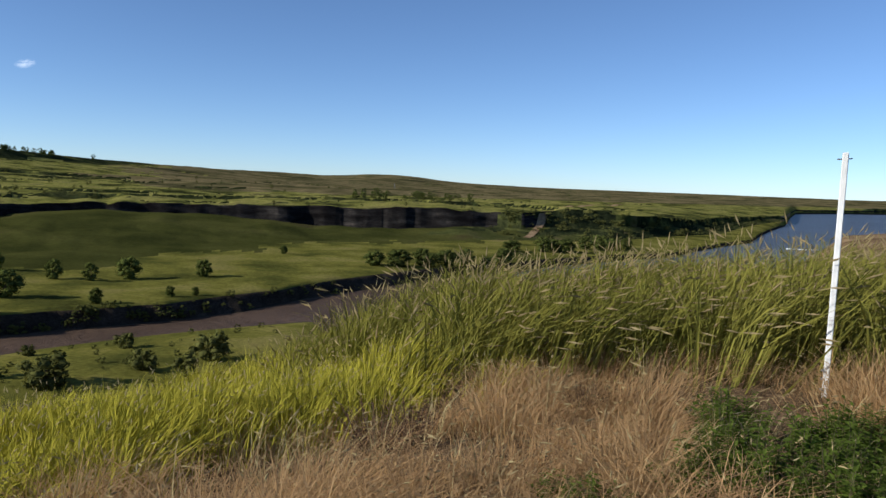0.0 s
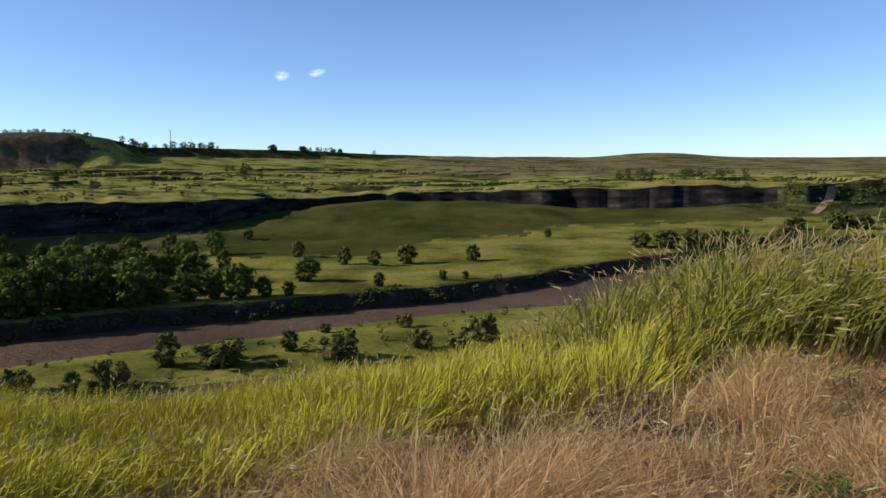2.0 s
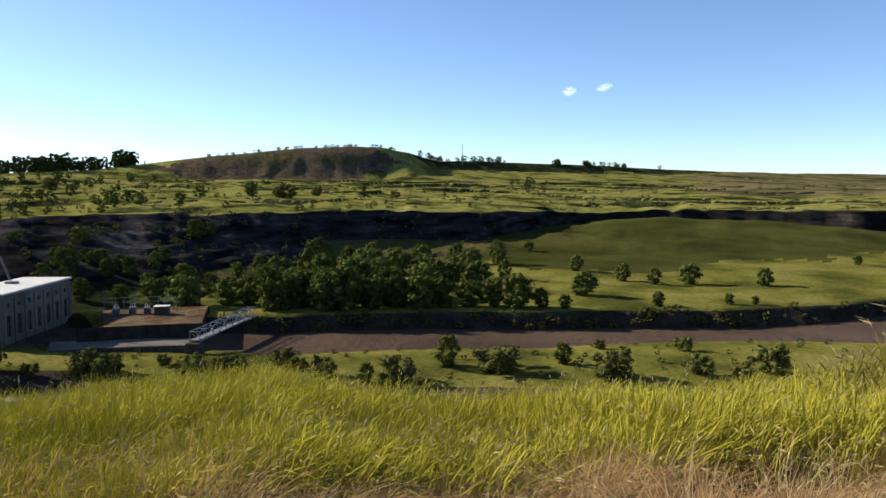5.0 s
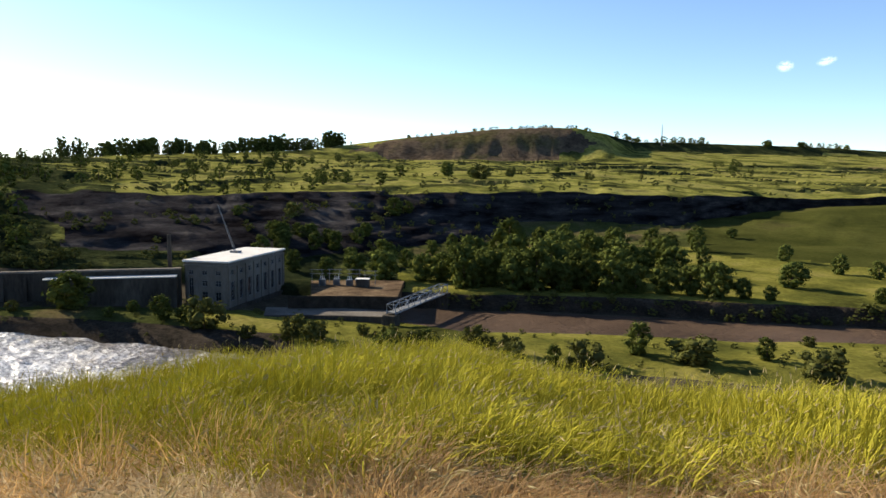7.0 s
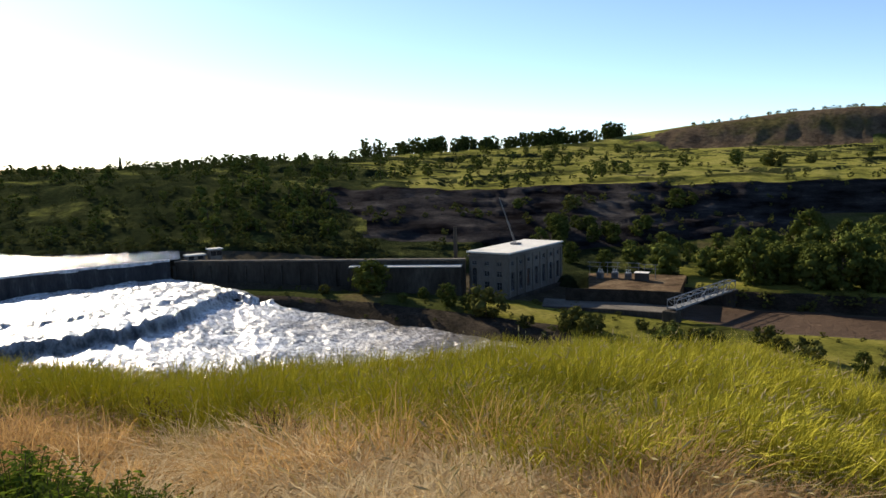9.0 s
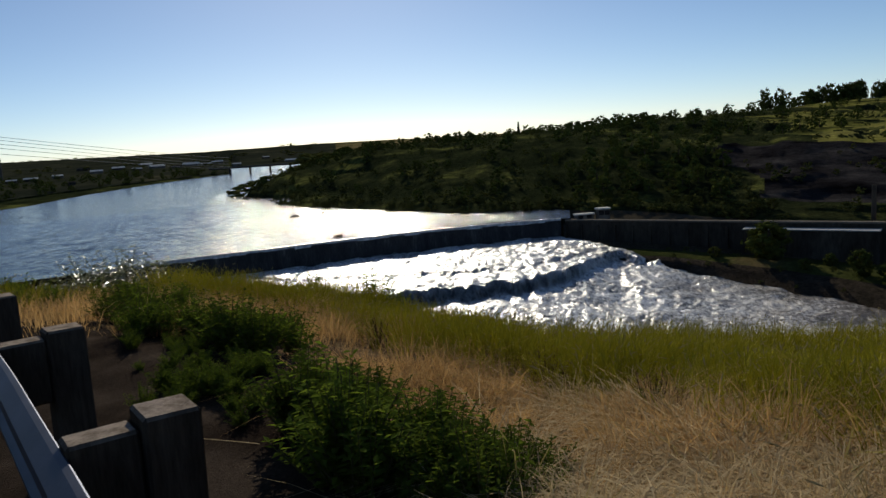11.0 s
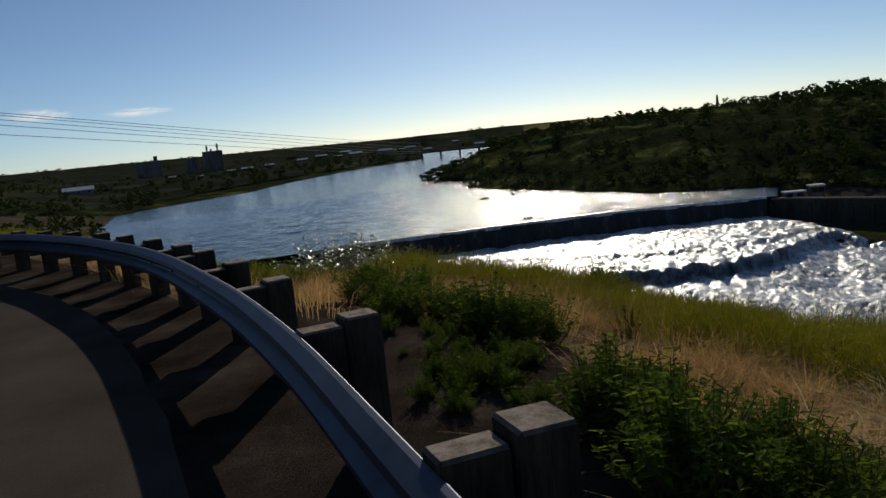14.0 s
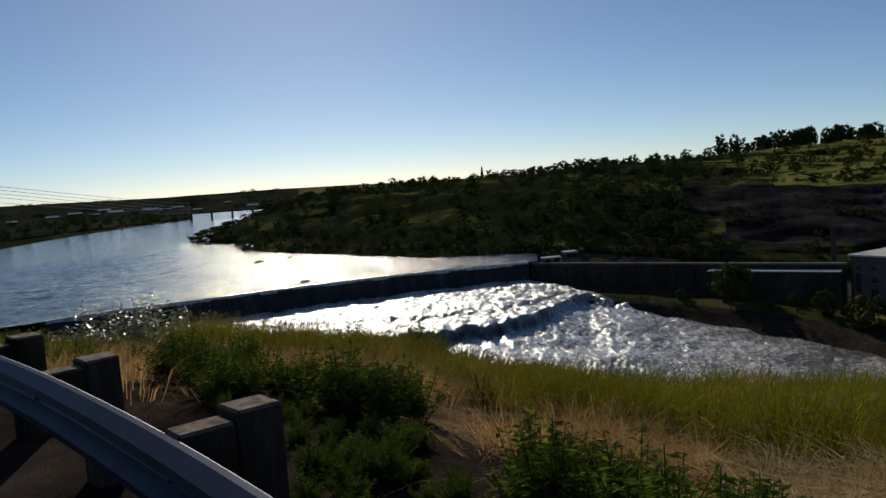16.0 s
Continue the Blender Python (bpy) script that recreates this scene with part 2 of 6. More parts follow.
LAND["cliff_rim"] = [(-40, 3510, -27), (-24.6, 2570, -26), (-24.2, 1410, -25), (-18, 815, -21), (-14, 670, -15), (-10, 660, -12.5), (-6, 608, -15), (2, 592, -14), (10, 593, -14.5), (16, 594, -16.2), (24, 591, -16.4), (31, 565, -16.6), (34, 496, -14.5), (38, 440, -13), (48, 402, -11.5),
                     (54, 375, -10.5), (62, 362, -10), (70, 355, -9.5), (76, 350, -11.3), (85, 360, -9), (95, 370, -7), (105, 400, -7), (110, 430, -6.5), (113.5, 490, -9), (116, 475, -14.5), (119.1, 471, -24.5), (119.3, 471, -28), (119.65, 1100, -28), (119.9, 1100, -22.5), (130, 1000, -21), (142, 900, -20), (150, 620, -8), (160, 700, -1)]
LAND["plateau"] = [(-40, 3700, -18), (-24.6, 2900, -18), (-24.2, 2300, -16), (-18, 1700, -13), (-10, 1300, -12), (4, 950, -9), (16, 900, -8), (30, 850, -6), (40, 780, -4), (50, 720, -1.5), (60, 690, -.5), (72, 620, -1.4), (85, 520, 1), (95, 500, 0),
                   (105, 510, -1.5), (110, 500, -2.5), (113.5, 540, -9), (116, 530, -17), (119.1, 480, -27), (119.3, 480, -28), (119.65, 1300, -28), (119.9, 1300, -22), (130, 1500, -20), (142, 1500, -18), (150, 1200, -5), (160, 1200, 0)]
LAND["hill_foot"] = [(-40, 4000, -6), (-24, 3400, -7), (-10, 2600, -3), (0, 2000, 1), (16, 1300, 4), (22, 1150, 5), (34, 1000, 7), (40, 900, 7), (47, 880, 9), (60, 880, 9), (66, 830, 10), (75, 740, 7), (85, 620, 5), (95, 590, 1.5), (105, 590, -2), (110, 570, -4),
                     (114, 590, -12), (116, 560, -27), (119, 520, -28), (119.65, 2000, -28), (119.9, 2000, -20), (142, 2500, -10), (150, 2500, 0), (160, 2500, 2)]
LAND["hill_top"] = [(-40, 4500, 14), (-30, 4500, 14), (-18, 4400, 20), (-8, 4300, 23), (-2, 4100, 32), (-0.5, 4000, 37), (1.0, 4000, 46), (2.5, 4000, 57), (4, 4000, 61), (5.8, 4000, 59), (7.3, 4000, 52), (9, 4000, 47), (13, 3500, 48), (16, 2600, 38), (22, 1900, 37), (30, 1500, 42), (38, 1300, 44), (41, 1200, 41), (43, 1060, 46), (45, 1040, 52), (47.5, 1030, 54), (52, 1030, 50),
                    (57, 1030, 41), (60.7, 1020, 32), (65, 1000, 22), (72, 950, 15), (80, 850, 8), (88, 760, 3), (95, 700, 0), (102, 680, -4), (109, 640, -7), (112, 650, -9), (114, 660, -14), (116, 600, -28), (119, 560, -28), (119.65, 2500, -28), (119.9, 2500, -16), (130, 4300, 20), (142, 4450, 30), (160, 4500, 36)]
LAND["far_bank"] = [(-40, 4600, 12), (-8, 4400, 15), (16, 3000, 20), (22, 2400, 15), (40, 1700, 10), (60, 1500, 5), (95, 1350, -20), (112, 1350, -24.6), (120.5, 1350, -24.6), (122, 2700, -14), (130, 4400, 20), (142, 4550, 30), (160, 4600, 36)]
LAND["horizon"] = [(-40, 4700, 10), (0, 4700, 20), (40, 4000, 10), (95, 3200, 0), (108, 3000, 8), (113, 3000, 11), (120, 3000, 10), (121.5, 3600, 10), (125, 4400, 16), (130, 4600, 22), (142, 4650, 33), (160, 4700, 38)]
LAND["edge"] = [(-40, 4850, -20), (160, 4850, -20)]
STEPS = [8, 18, 8, 3, 4, 10, 5, 4, 16, 30, 14, 66, 40, 26, 6, 8, 2]
ROUGH = [.01, .10, .8, .4, 0, .5, 0, .25, .9, 2.2, 1.2, 1.8, 2.5, 3.0, 2, 3, 0]
COVER = [1, 0, 2, 8, 8, 3, 8, 6, 3, 4, 5, 4, 4, 4, 7, 7, 7]

bearings = np.concatenate([np.arange(-40, 160, 0.3), np.arange(160, 320, 2.0)])
lines = []
for name, rows in LAND.items():
    b, d, z = np.array(rows, float).T
    at = np.where(bearings > 240, bearings - 360, bearings)
    d, z = np.interp(at, b, d), np.interp(at, b, z)
    if name in ("cliff_foot", "cliff_rim", "bank_top", "far_shore"):
        wave = 1 if name.startswith("cliff") else 0.25
        for j, w in enumerate(at):
            if -24 < w < 118:
                d[j] += wave * (9 * noise.noise(Vector((w * 0.45, 3.1, 0))) + 2.5 * noise.noise(Vector((w * 2.3, 9.1, 0))))
                if name == "cliff_foot" and w < 34:
                    z[j] += 1.6 * noise.noise(Vector((w * 0.35, 8.2, 0)))
                if name == "cliff_rim":
                    z[j] += 1.6 * noise.noise(Vector((w * 0.8, 5.5, 0)))
    lines.append([d, z])
behind = np.clip(np.minimum((bearings - 158) / 20, (322 - bearings) / 20), 0, 1)
for pair in lines:
    pair[1] = pair[1] * (1 - behind)
dist, high, rough, cover = [np.full_like(bearings, 0.3)], [np.zeros_like(bearings)], [0.0], []
for k, (n, amp) in enumerate(zip(STEPS, ROUGH)):
    d0, z0 = (dist[0], high[0]) if k == 0 else lines[k - 1]
    d1, z1 = lines[k]
    d1 = lines[k][0] = np.maximum(d1, d0 + 0.4)
    for s in np.arange(1, n + 1) / n:
        e = s * s * (3 - 2 * s) if k in (9, 13, 14, 15) else (np.where((bearings > 67) & (bearings < 95), s ** 0.25, s ** 0.55) if k == 5 else s)
        if k == 13:  # the bare hill has a steep face below a rounded top
            q = min(max((s - 0.28) / 0.5, 0), 1)
            bare = np.clip(np.minimum((bearings - 43) / 2, (61 - bearings) / 3), 0, 1)
            e = e * (1 - bare) + bare * (0.12 * s + 0.88 * q * q * (3 - 2 * q))
            ridge = np.clip(np.minimum((bearings - 20) / 4, (43 - bearings) / 2), 0, 1)
            e = e * (1 - ridge) + ridge * (0.6 * s / 0.84 if s < 0.84 else 0.6 + 0.4 * (s - 0.84) / 0.16)
        if k == 1:
            e = s ** 1.25
        dist.append(d0 + (d1 - d0) * s)
        high.append(z0 + (z1 - z0) * e)
        rough.append(amp * math.sin(math.pi * s) ** 0.5 if k in (2, 5, 7, 8) else amp * (0.35 + 0.65 * math.sin(math.pi * s)))
        cover.append(COVER[k])
        if k == 6:  # the channel lies under the water
            high[-1] = high[-1] - 1.3 * math.sin(math.pi * s) * np.clip((70 - bearings) / 6, 0, 1)
        if k == 5:  # the island stands a little above its shores
            high[-1] = high[-1] + 1.3 * math.sin(math.pi * s) * np.clip((bearings - 7) / 4, 0, 1) * np.clip((97 - bearings) / 4, 0, 1)
dist, high = np.array(dist), np.array(high)
for i in range(dist.shape[0]):
    for j in range(dist.shape[1]):
        if rough[i] and dist[i, j] > 2.5:
            w, d = radians(bearings[j]), dist[i, j]
            p = Vector((-math.sin(w) * d, math.cos(w) * d, 0))
            size = 0.35 if d < 14 else (0.05 if d < 130 else (0.022 if d < 900 else 0.006))
            high[i, j] += rough[i] * (noise.fractal(p * size, 0.9, 2.1, 5) + 0.25 * noise.noise(p * size * 6)) * (1 - behind[j] * 0.7)


# benches: steep little risers between level treads on the far hillsides
marks = np.cumsum(STEPS)
for i in range(marks[7], marks[13]):
    for j in range(dist.shape[1]):
        w, d = bearings[j], dist[i, j]
        if not -20 < w < 119:
            continue
        seg = int(np.searchsorted(marks, i, side="right"))
        share = {8: 0.0, 9: (0.75 if w < 80 else 0.45) if w > 34 else 0.35, 10: 0.5, 11: 0.8 if w < 90 else 0.5, 12: 0.7 if w < 90 else 0.45, 13: 0.25}.get(seg, 0)
        if seg == 9 and w < 37:
            share = 0
        here = Vector((-math.sin(radians(w)) * d, math.cos(radians(w)) * d, 0))
        share *= min(max(1.6 * noise.noise(here * 0.007) + 1.2 * noise.noise(here * 0.02) + 0.42, 0), 1)
        share *= min(max((w + 20) / 6, 0), 1) * min(max((119 - w) / 3, 0), 1)
        if share:
            p = Vector((-math.sin(radians(w)) * d, math.cos(radians(w)) * d, 0))
            step = 3.6 if d < 420 else 5.5
            u = high[i, j] / step + 1.6 * noise.noise(p * 0.0045) + 0.4 * noise.noise(p * 0.02)
            f = u - math.floor(u)
            g = min(max((f - 0.84) / 0.12, 0), 1)
            high[i, j] += share * step * (g * g * (3 - 2 * g) - f + 0.12 * f)
# the low point of the wooded shore runs out under the water
tip = (bearings[None] > 112.5) & (bearings[None] < 119.65) & (dist > 400) & (dist < 1340) & (high < -23.9)
high[tip] -= 2.0
# gullies down the face of the bare hill
for i in range(marks[12], marks[13]):
    s = (i - marks[12]) / STEPS[13]
    for j in range(dist.shape[1]):
        w = bearings[j]
        if 42 < w < 64:
            g = abs(noise.noise(Vector((w * 1.1 + s * 2.5, s * 3.0, 2.0)))) + 0.7 * abs(noise.noise(Vector((w * 2.6 + s * 3.0, s * 5.0, 7.0)))) + 0.4 * noise.noise(Vector((w * 0.5, s * 2.0, 4.0)))
            high[i, j] -= 3.6 * g * math.sin(math.pi * min(s * 1.15, 1))


def ground(bearing, d):
    """Height of the land at a bearing and distance."""
    b = bearing % 360
    b = b - 360 if b > 320 else b
    j = int(np.clip(np.searchsorted(bearings, b), 1, len(bearings) - 1))
    f = (b - bearings[j - 1]) / (bearings[j] - bearings[j - 1])
    f = min(max(f, 0), 1)
    return float((1 - f) * np.interp(d, dist[:, j - 1], high[:, j - 1]) + f * np.interp(d, dist[:, j], high[:, j]))


def spot(bearing, d, lift=0.0):
    w = radians(bearing)
    return Vector((-math.sin(w) * d, math.cos(w) * d, ground(bearing, d) + lift))


def ground_xy(x, y):
    return ground(math.degrees(math.atan2(-x, y)), math.hypot(x, y))


def link_mesh(name, verts, faces, mats, parent=None, label="", smooth=False, index=None):
    me = bpy.data.meshes.new(name)
    me.from_pydata(verts, [], faces)
    for m in mats if isinstance(mats, (list, tuple)) else [mats]:
        me.materials.append(m)
    if index is not None:
        me.polygons.foreach_set("material_index", index)
    if smooth:
        me.polygons.foreach_set("use_smooth", [True] * len(me.polygons))
    me.update()
    ob = new(name, me)
    ob.parent = parent
    return tagged(ob, label)


ring, count = dist.shape
w = np.radians(bearings)
verts = np.stack([-np.sin(w) * dist, np.cos(w) * dist, high], -1).reshape(-1, 3).tolist()
faces, index = [], []
for i in range(ring - 1):
    for j in range(count):
        k = (j + 1) % count
        faces.append((i * count + j, i * count + k, (i + 1) * count + k, (i + 1) * count + j))
        c = cover[i]
        seg = int(np.searchsorted(marks, i, side="right"))
        b, d = bearings[j], dist[i, j]
        p = Vector((-math.sin(radians(b)) * d, math.cos(radians(b)) * d, 0))
        wob = b + 7 * noise.noise(p * 0.008) + 3 * noise.noise(p * 0.03)
        steep = (high[i + 1, j] - high[i, j]) / max(dist[i + 1, j] - dist[i, j], 0.1)
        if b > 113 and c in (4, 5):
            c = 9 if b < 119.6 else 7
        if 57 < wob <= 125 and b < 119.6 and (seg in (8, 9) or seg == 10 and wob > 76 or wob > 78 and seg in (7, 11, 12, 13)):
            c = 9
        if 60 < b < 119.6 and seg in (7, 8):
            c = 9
        # painted shade: the grazing sun would leave this cliff too light
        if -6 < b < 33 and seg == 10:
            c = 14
        if 119.6 <= b and seg in (7, 8) or 135 < b < 160 and c == 2:
            c = 9
        if 74 < b < 96 and seg == 5:
            c = 2
        if 66 < b < 95 and marks[4] <= i < marks[4] + 3:
            c = 6
        rise = (i - marks[12]) / STEPS[13] + 0.10 * noise.noise(Vector((b * 0.6, i * 0.3, 1.0)))
        edge = min(max(min((b - 43.5) / 5, (62 - b) / 5), 0), 1)
        if seg == 13 and edge and abs(rise - 0.55) < 0.3 * edge:
            c = 10
        # the shaded ridge face is painted dark with the scrub cover
        if 14 < b < 43 and seg == 13 and rise > 0.8 + 0.1 * noise.noise(p * 0.006):
            c = 9
        if 34 < b < 57 and seg == 9:
            c = 2
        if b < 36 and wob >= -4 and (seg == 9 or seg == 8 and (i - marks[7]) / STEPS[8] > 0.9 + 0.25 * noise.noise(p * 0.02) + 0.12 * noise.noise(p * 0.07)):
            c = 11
        if 112 < b < 160 and c == 7 and seg > 7:
            c = 12
        if wob < 22 and b < 30 and seg in (12, 13):
            c = 7
        if -24.5 < b and wob < -4 and seg in (9, 10):
            c = 9 if noise.noise(p * 0.012) + 0.5 * noise.noise(p * 0.05) > -0.1 else 2
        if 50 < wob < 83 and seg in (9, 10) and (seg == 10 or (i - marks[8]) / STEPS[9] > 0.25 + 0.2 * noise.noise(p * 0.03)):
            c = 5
        # scrub's dark tone doubles as painted shade on the steep risers
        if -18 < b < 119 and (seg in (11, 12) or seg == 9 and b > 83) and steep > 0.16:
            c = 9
        if 108 < b < 140 and seg == 1:
            c = 1 if noise.noise(p * 0.9) + 0.6 * noise.noise(p * 2.5) + (lines[0][0][j] + 2.0 - d) / 2.5 > 0 else 0
        if behind[j] > 0.3:
            c = 1 if i < 8 else 2
        if c == 2 and -40 <= bearings[j] < -24 and i > 22:
            c = 13
        index.append(c)
verts.append((0, 0, 0))
for j in range(count):
    faces.append((len(verts) - 1, (j + 1) % count, j))
    index.append(1)
land = link_mesh("ground", verts, faces, [SOIL, GRAVEL, BANK, MEADOW, HILLGRASS, ROCK, CUTBANK, PLAIN, BED, SHADED_SCRUB, ERODED, MOUND, FIELDS, DIRT, SHADED_CLIFF], smooth=True, index=index)
tagged(land, "grassy river valley with cut banks, cliffs and rolling green hills", "ground", kind="structure")


# ---- building helpers ----
def bm_box(bm, size, at=(0, 0, 0), turn=0.0, bevel=0.0):
    r = bmesh.ops.create_cube(bm, size=1.0, matrix=Matrix.Translation(at) @ Matrix.Rotation(turn, 4, "Z") @ Matrix.Diagonal((*size, 1)))
    if bevel:
        es = list({e for v in r["verts"] for e in v.link_edges})
        bmesh.ops.bevel(bm, geom=es, offset=bevel, segments=1, affect="EDGES")


def bm_tube(bm, a, b, r0, r1, sides=8):
    a, b = Vector(a), Vector(b)
    m = Matrix.Translation((a + b) / 2) @ (b - a).to_track_quat("Z", "Y").to_matrix().to_4x4()
    bmesh.ops.create_cone(bm, cap_ends=True, segments=sides, radius1=r0, radius2=r1, depth=(b - a).length, matrix=m)


def part(name, bm, mat, parent=None, label="", smooth=False):
    me = bpy.data.meshes.new(name)
    bm.to_mesh(me)
    bm.free()
    me.materials.append(mat)
    if smooth:
        me.polygons.foreach_set("use_smooth", [True] * len(me.polygons))
    ob = new(name, me)
    ob.parent = parent
    return tagged(ob, label)


def thing(name, m, label, category, group=""):
    ob = new(name)
    ob.matrix_world = m
    return tagged(ob, label, category, group)


# ---- water ----
RESERVOIR = watery("reservoir_water", (0.018, 0.034, 0.062), 0.9, 1.0, 0.12, depth=0.62, spec=0.38)
MUDDY = watery("muddy_water", (0.078, 0.052, 0.036), 0.4, 1.0, 0.6, depth=1.2, spec=0.06)
LAKE = watery("lake_water", (0.06, 0.068, 0.085), 0.12, 1.0, 0.4, depth=6.0, spec=0.2)


def foam_material(name):
    """Brown water broken by white froth and painted glitter; the froth attribute says how much of it there is."""
    m, tree, b = material(name, 0.3, 0, 0.5)
    n, big = noise_node(tree, 0.8, 9, 0.8, (1.0, 1.3, 0.5)), noise_node(tree, 0.06, 6, 0.65)
    both = mix_node(tree, 0.36, n.outputs[0], big.outputs[0])
    # the sun's glitter is painted into these whites along with the froth
    white = ramp_node(tree, both, [(0.395, (0.03, 0.034, 0.036)), (0.455, (0.13, 0.14, 0.145)), (0.50, (0.50, 0.51, 0.52)), (0.56, (0.86, 0.86, 0.86))])
    muddy = ramp_node(tree, both, [(0.42, (0.055, 0.045, 0.035)), (0.50, (0.14, 0.118, 0.095)), (0.565, (0.60, 0.57, 0.53))])
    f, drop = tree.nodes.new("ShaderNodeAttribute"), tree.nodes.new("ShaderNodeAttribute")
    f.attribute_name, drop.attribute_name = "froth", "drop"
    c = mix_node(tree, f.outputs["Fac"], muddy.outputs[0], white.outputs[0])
    # thin water on the ledge, with its backlit shade painted in dark
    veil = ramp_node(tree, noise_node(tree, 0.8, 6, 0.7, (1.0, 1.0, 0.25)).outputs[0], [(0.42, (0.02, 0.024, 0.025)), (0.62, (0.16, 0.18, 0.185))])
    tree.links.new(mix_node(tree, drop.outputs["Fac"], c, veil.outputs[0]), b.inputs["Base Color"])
    fine = noise_node(tree, 0.6, 9, 0.78, (1.0, 1.3, 1.0))
    bump(tree, b, fine.outputs[0], 1.0, 0.22)
    return m


FOAM = foam_material("white_water")
WET = earthy("wet_dam_face", [(0.3, (0.0228, 0.0228, 0.0247)), (0.6, (0.0532, 0.0532, 0.0551)), (0.75, (0.171, 0.171, 0.171))], 0.35, 2.5, rough=0.7, relief=0.6, depth=0.2, stretch=(1, 1, 0.10), spec=0.15)


def sheet(name, z, b0, b1, near, far, mat, label, lip=None):
    """A level sheet of water between two bearings and two distances."""
    vs, fs = [], []
    bs = np.arange(b0, b1 + 0.01, 1.0)
    rs = np.geomspace(near, far, 14)
    for b in bs:
        for d in rs:
            d = max(d, lip(b)) if lip else d
            vs.append((-math.sin(radians(b)) * d, math.cos(radians(b)) * d, z))
    for i in range(len(bs) - 1):
        for j in range(len(rs) - 1):
            a = i * len(rs) + j
            fs.append((a, a + 1, a + len(rs) + 1, a + len(rs)))
    return tagged(link_mesh(name, vs, fs, mat), label, "water", kind="structure")


DAM = [(131, 205), (125.6, 210), (118, 213), (105.8, 226), (95.7, 236)]  # bearing, distance of the crest


def dam_at(b):
    return float(np.interp(b, [r[0] for r in DAM[::-1]], [r[1] for r in DAM[::-1]]))


WATER_LOW, WATER_HIGH = -38.6, -25.4
sheet("river", WATER_LOW, -2, 74, 85, 420, MUDDY, "muddy brown river below the cut bank")
sheet("lake", WATER_LOW - 0.02, -40, -2, 120, 4600, LAKE, "wide blue river reach below the bluffs")
sheet("reservoir_reach", WATER_HIGH - 0.05, 95, 150, 395, 1400, RESERVOIR, "rippled blue reservoir stretching to the bridge")


def build_reservoir():
    """The near reservoir, with real ripples."""
    vs, fs = [], []
    bs = np.arange(95, 145.5, 0.16)
    rs = np.geomspace(1.0, 2.02, 230)
    for b in bs:
        near = dam_at(b) + 0.1
        for k in rs:
            d = near * k
            p = Vector((-math.sin(radians(b)) * d, math.cos(radians(b)) * d, 0))
            calm = min((d - near) / 8, 1)
            h = 0.17 * noise.noise(Vector((p.x * 0.22 + p.y * 0.1, p.y * 0.22, 0))) + 0.12 * noise.noise(p * 0.55) + 0.2 * noise.noise(p * 0.07)
            vs.append((p.x, p.y, WATER_HIGH + 0.05 + calm * h))
    n = len(rs)
    for i in range(len(bs) - 1):
        for j in range(n - 1):
            a = i * n + j
            fs.append((a, a + 1, a + n + 1, a + n))
    return tagged(link_mesh("reservoir", vs, fs, RESERVOIR, smooth=True), "rippled blue reservoir glittering in the low sun", "water", kind="structure")


build_reservoir()


def rapids_height(b, d):
    """Tumbling water: a basin under the weir, a ledge of rock across it, and the run below."""
    crest = dam_at(b)
    ledge = float(np.interp(b, [90, 91.5, 94, 97.5, 102, 108, 115, 122], [206, 213, 190, 172, 168, 166, 170, 180]))
    top = float(np.interp(b, [90, 96, 105, 120], [-32, -30.6, -31.0, -31.3]))
    low = float(np.interp(b, [66, 72, 86, 92, 100, 122], [-38.5, -38.4, -37.6, -36.6, -36.6, -36.0]))
    rise = min(max((b - 80) / 12, 0), 1) ** 2
    low += rise * max(-34.0 - max(ledge - d, 0) * 0.06 - low, 0)
    ledge += 3.5 * noise.noise(Vector((b * 0.55, 1.0, 0))) + 2.0 * noise.noise(Vector((b * 1.7, 6.0, 0))) + 0.8 * noise.noise(Vector((b * 5.0, 2.0, 0)))
    s = min(max((d - (ledge - 3.0)) / 3.2, 0), 1)
    second = 2.2 * noise.noise(Vector((b * 0.9, 11.0, 0))) + ledge + 15 + 0.5 * (b - 100)
    s = 0.72 * s + 0.28 * min(max((d - second) / 2.5, 0), 1)
    s *= min(max((b - 86) / 6, 0), 1)
    # where the ledge faces take their painted shade
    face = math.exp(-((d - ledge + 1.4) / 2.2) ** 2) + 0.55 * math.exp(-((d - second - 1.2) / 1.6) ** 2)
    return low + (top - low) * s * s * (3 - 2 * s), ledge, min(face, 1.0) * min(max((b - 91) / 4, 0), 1)


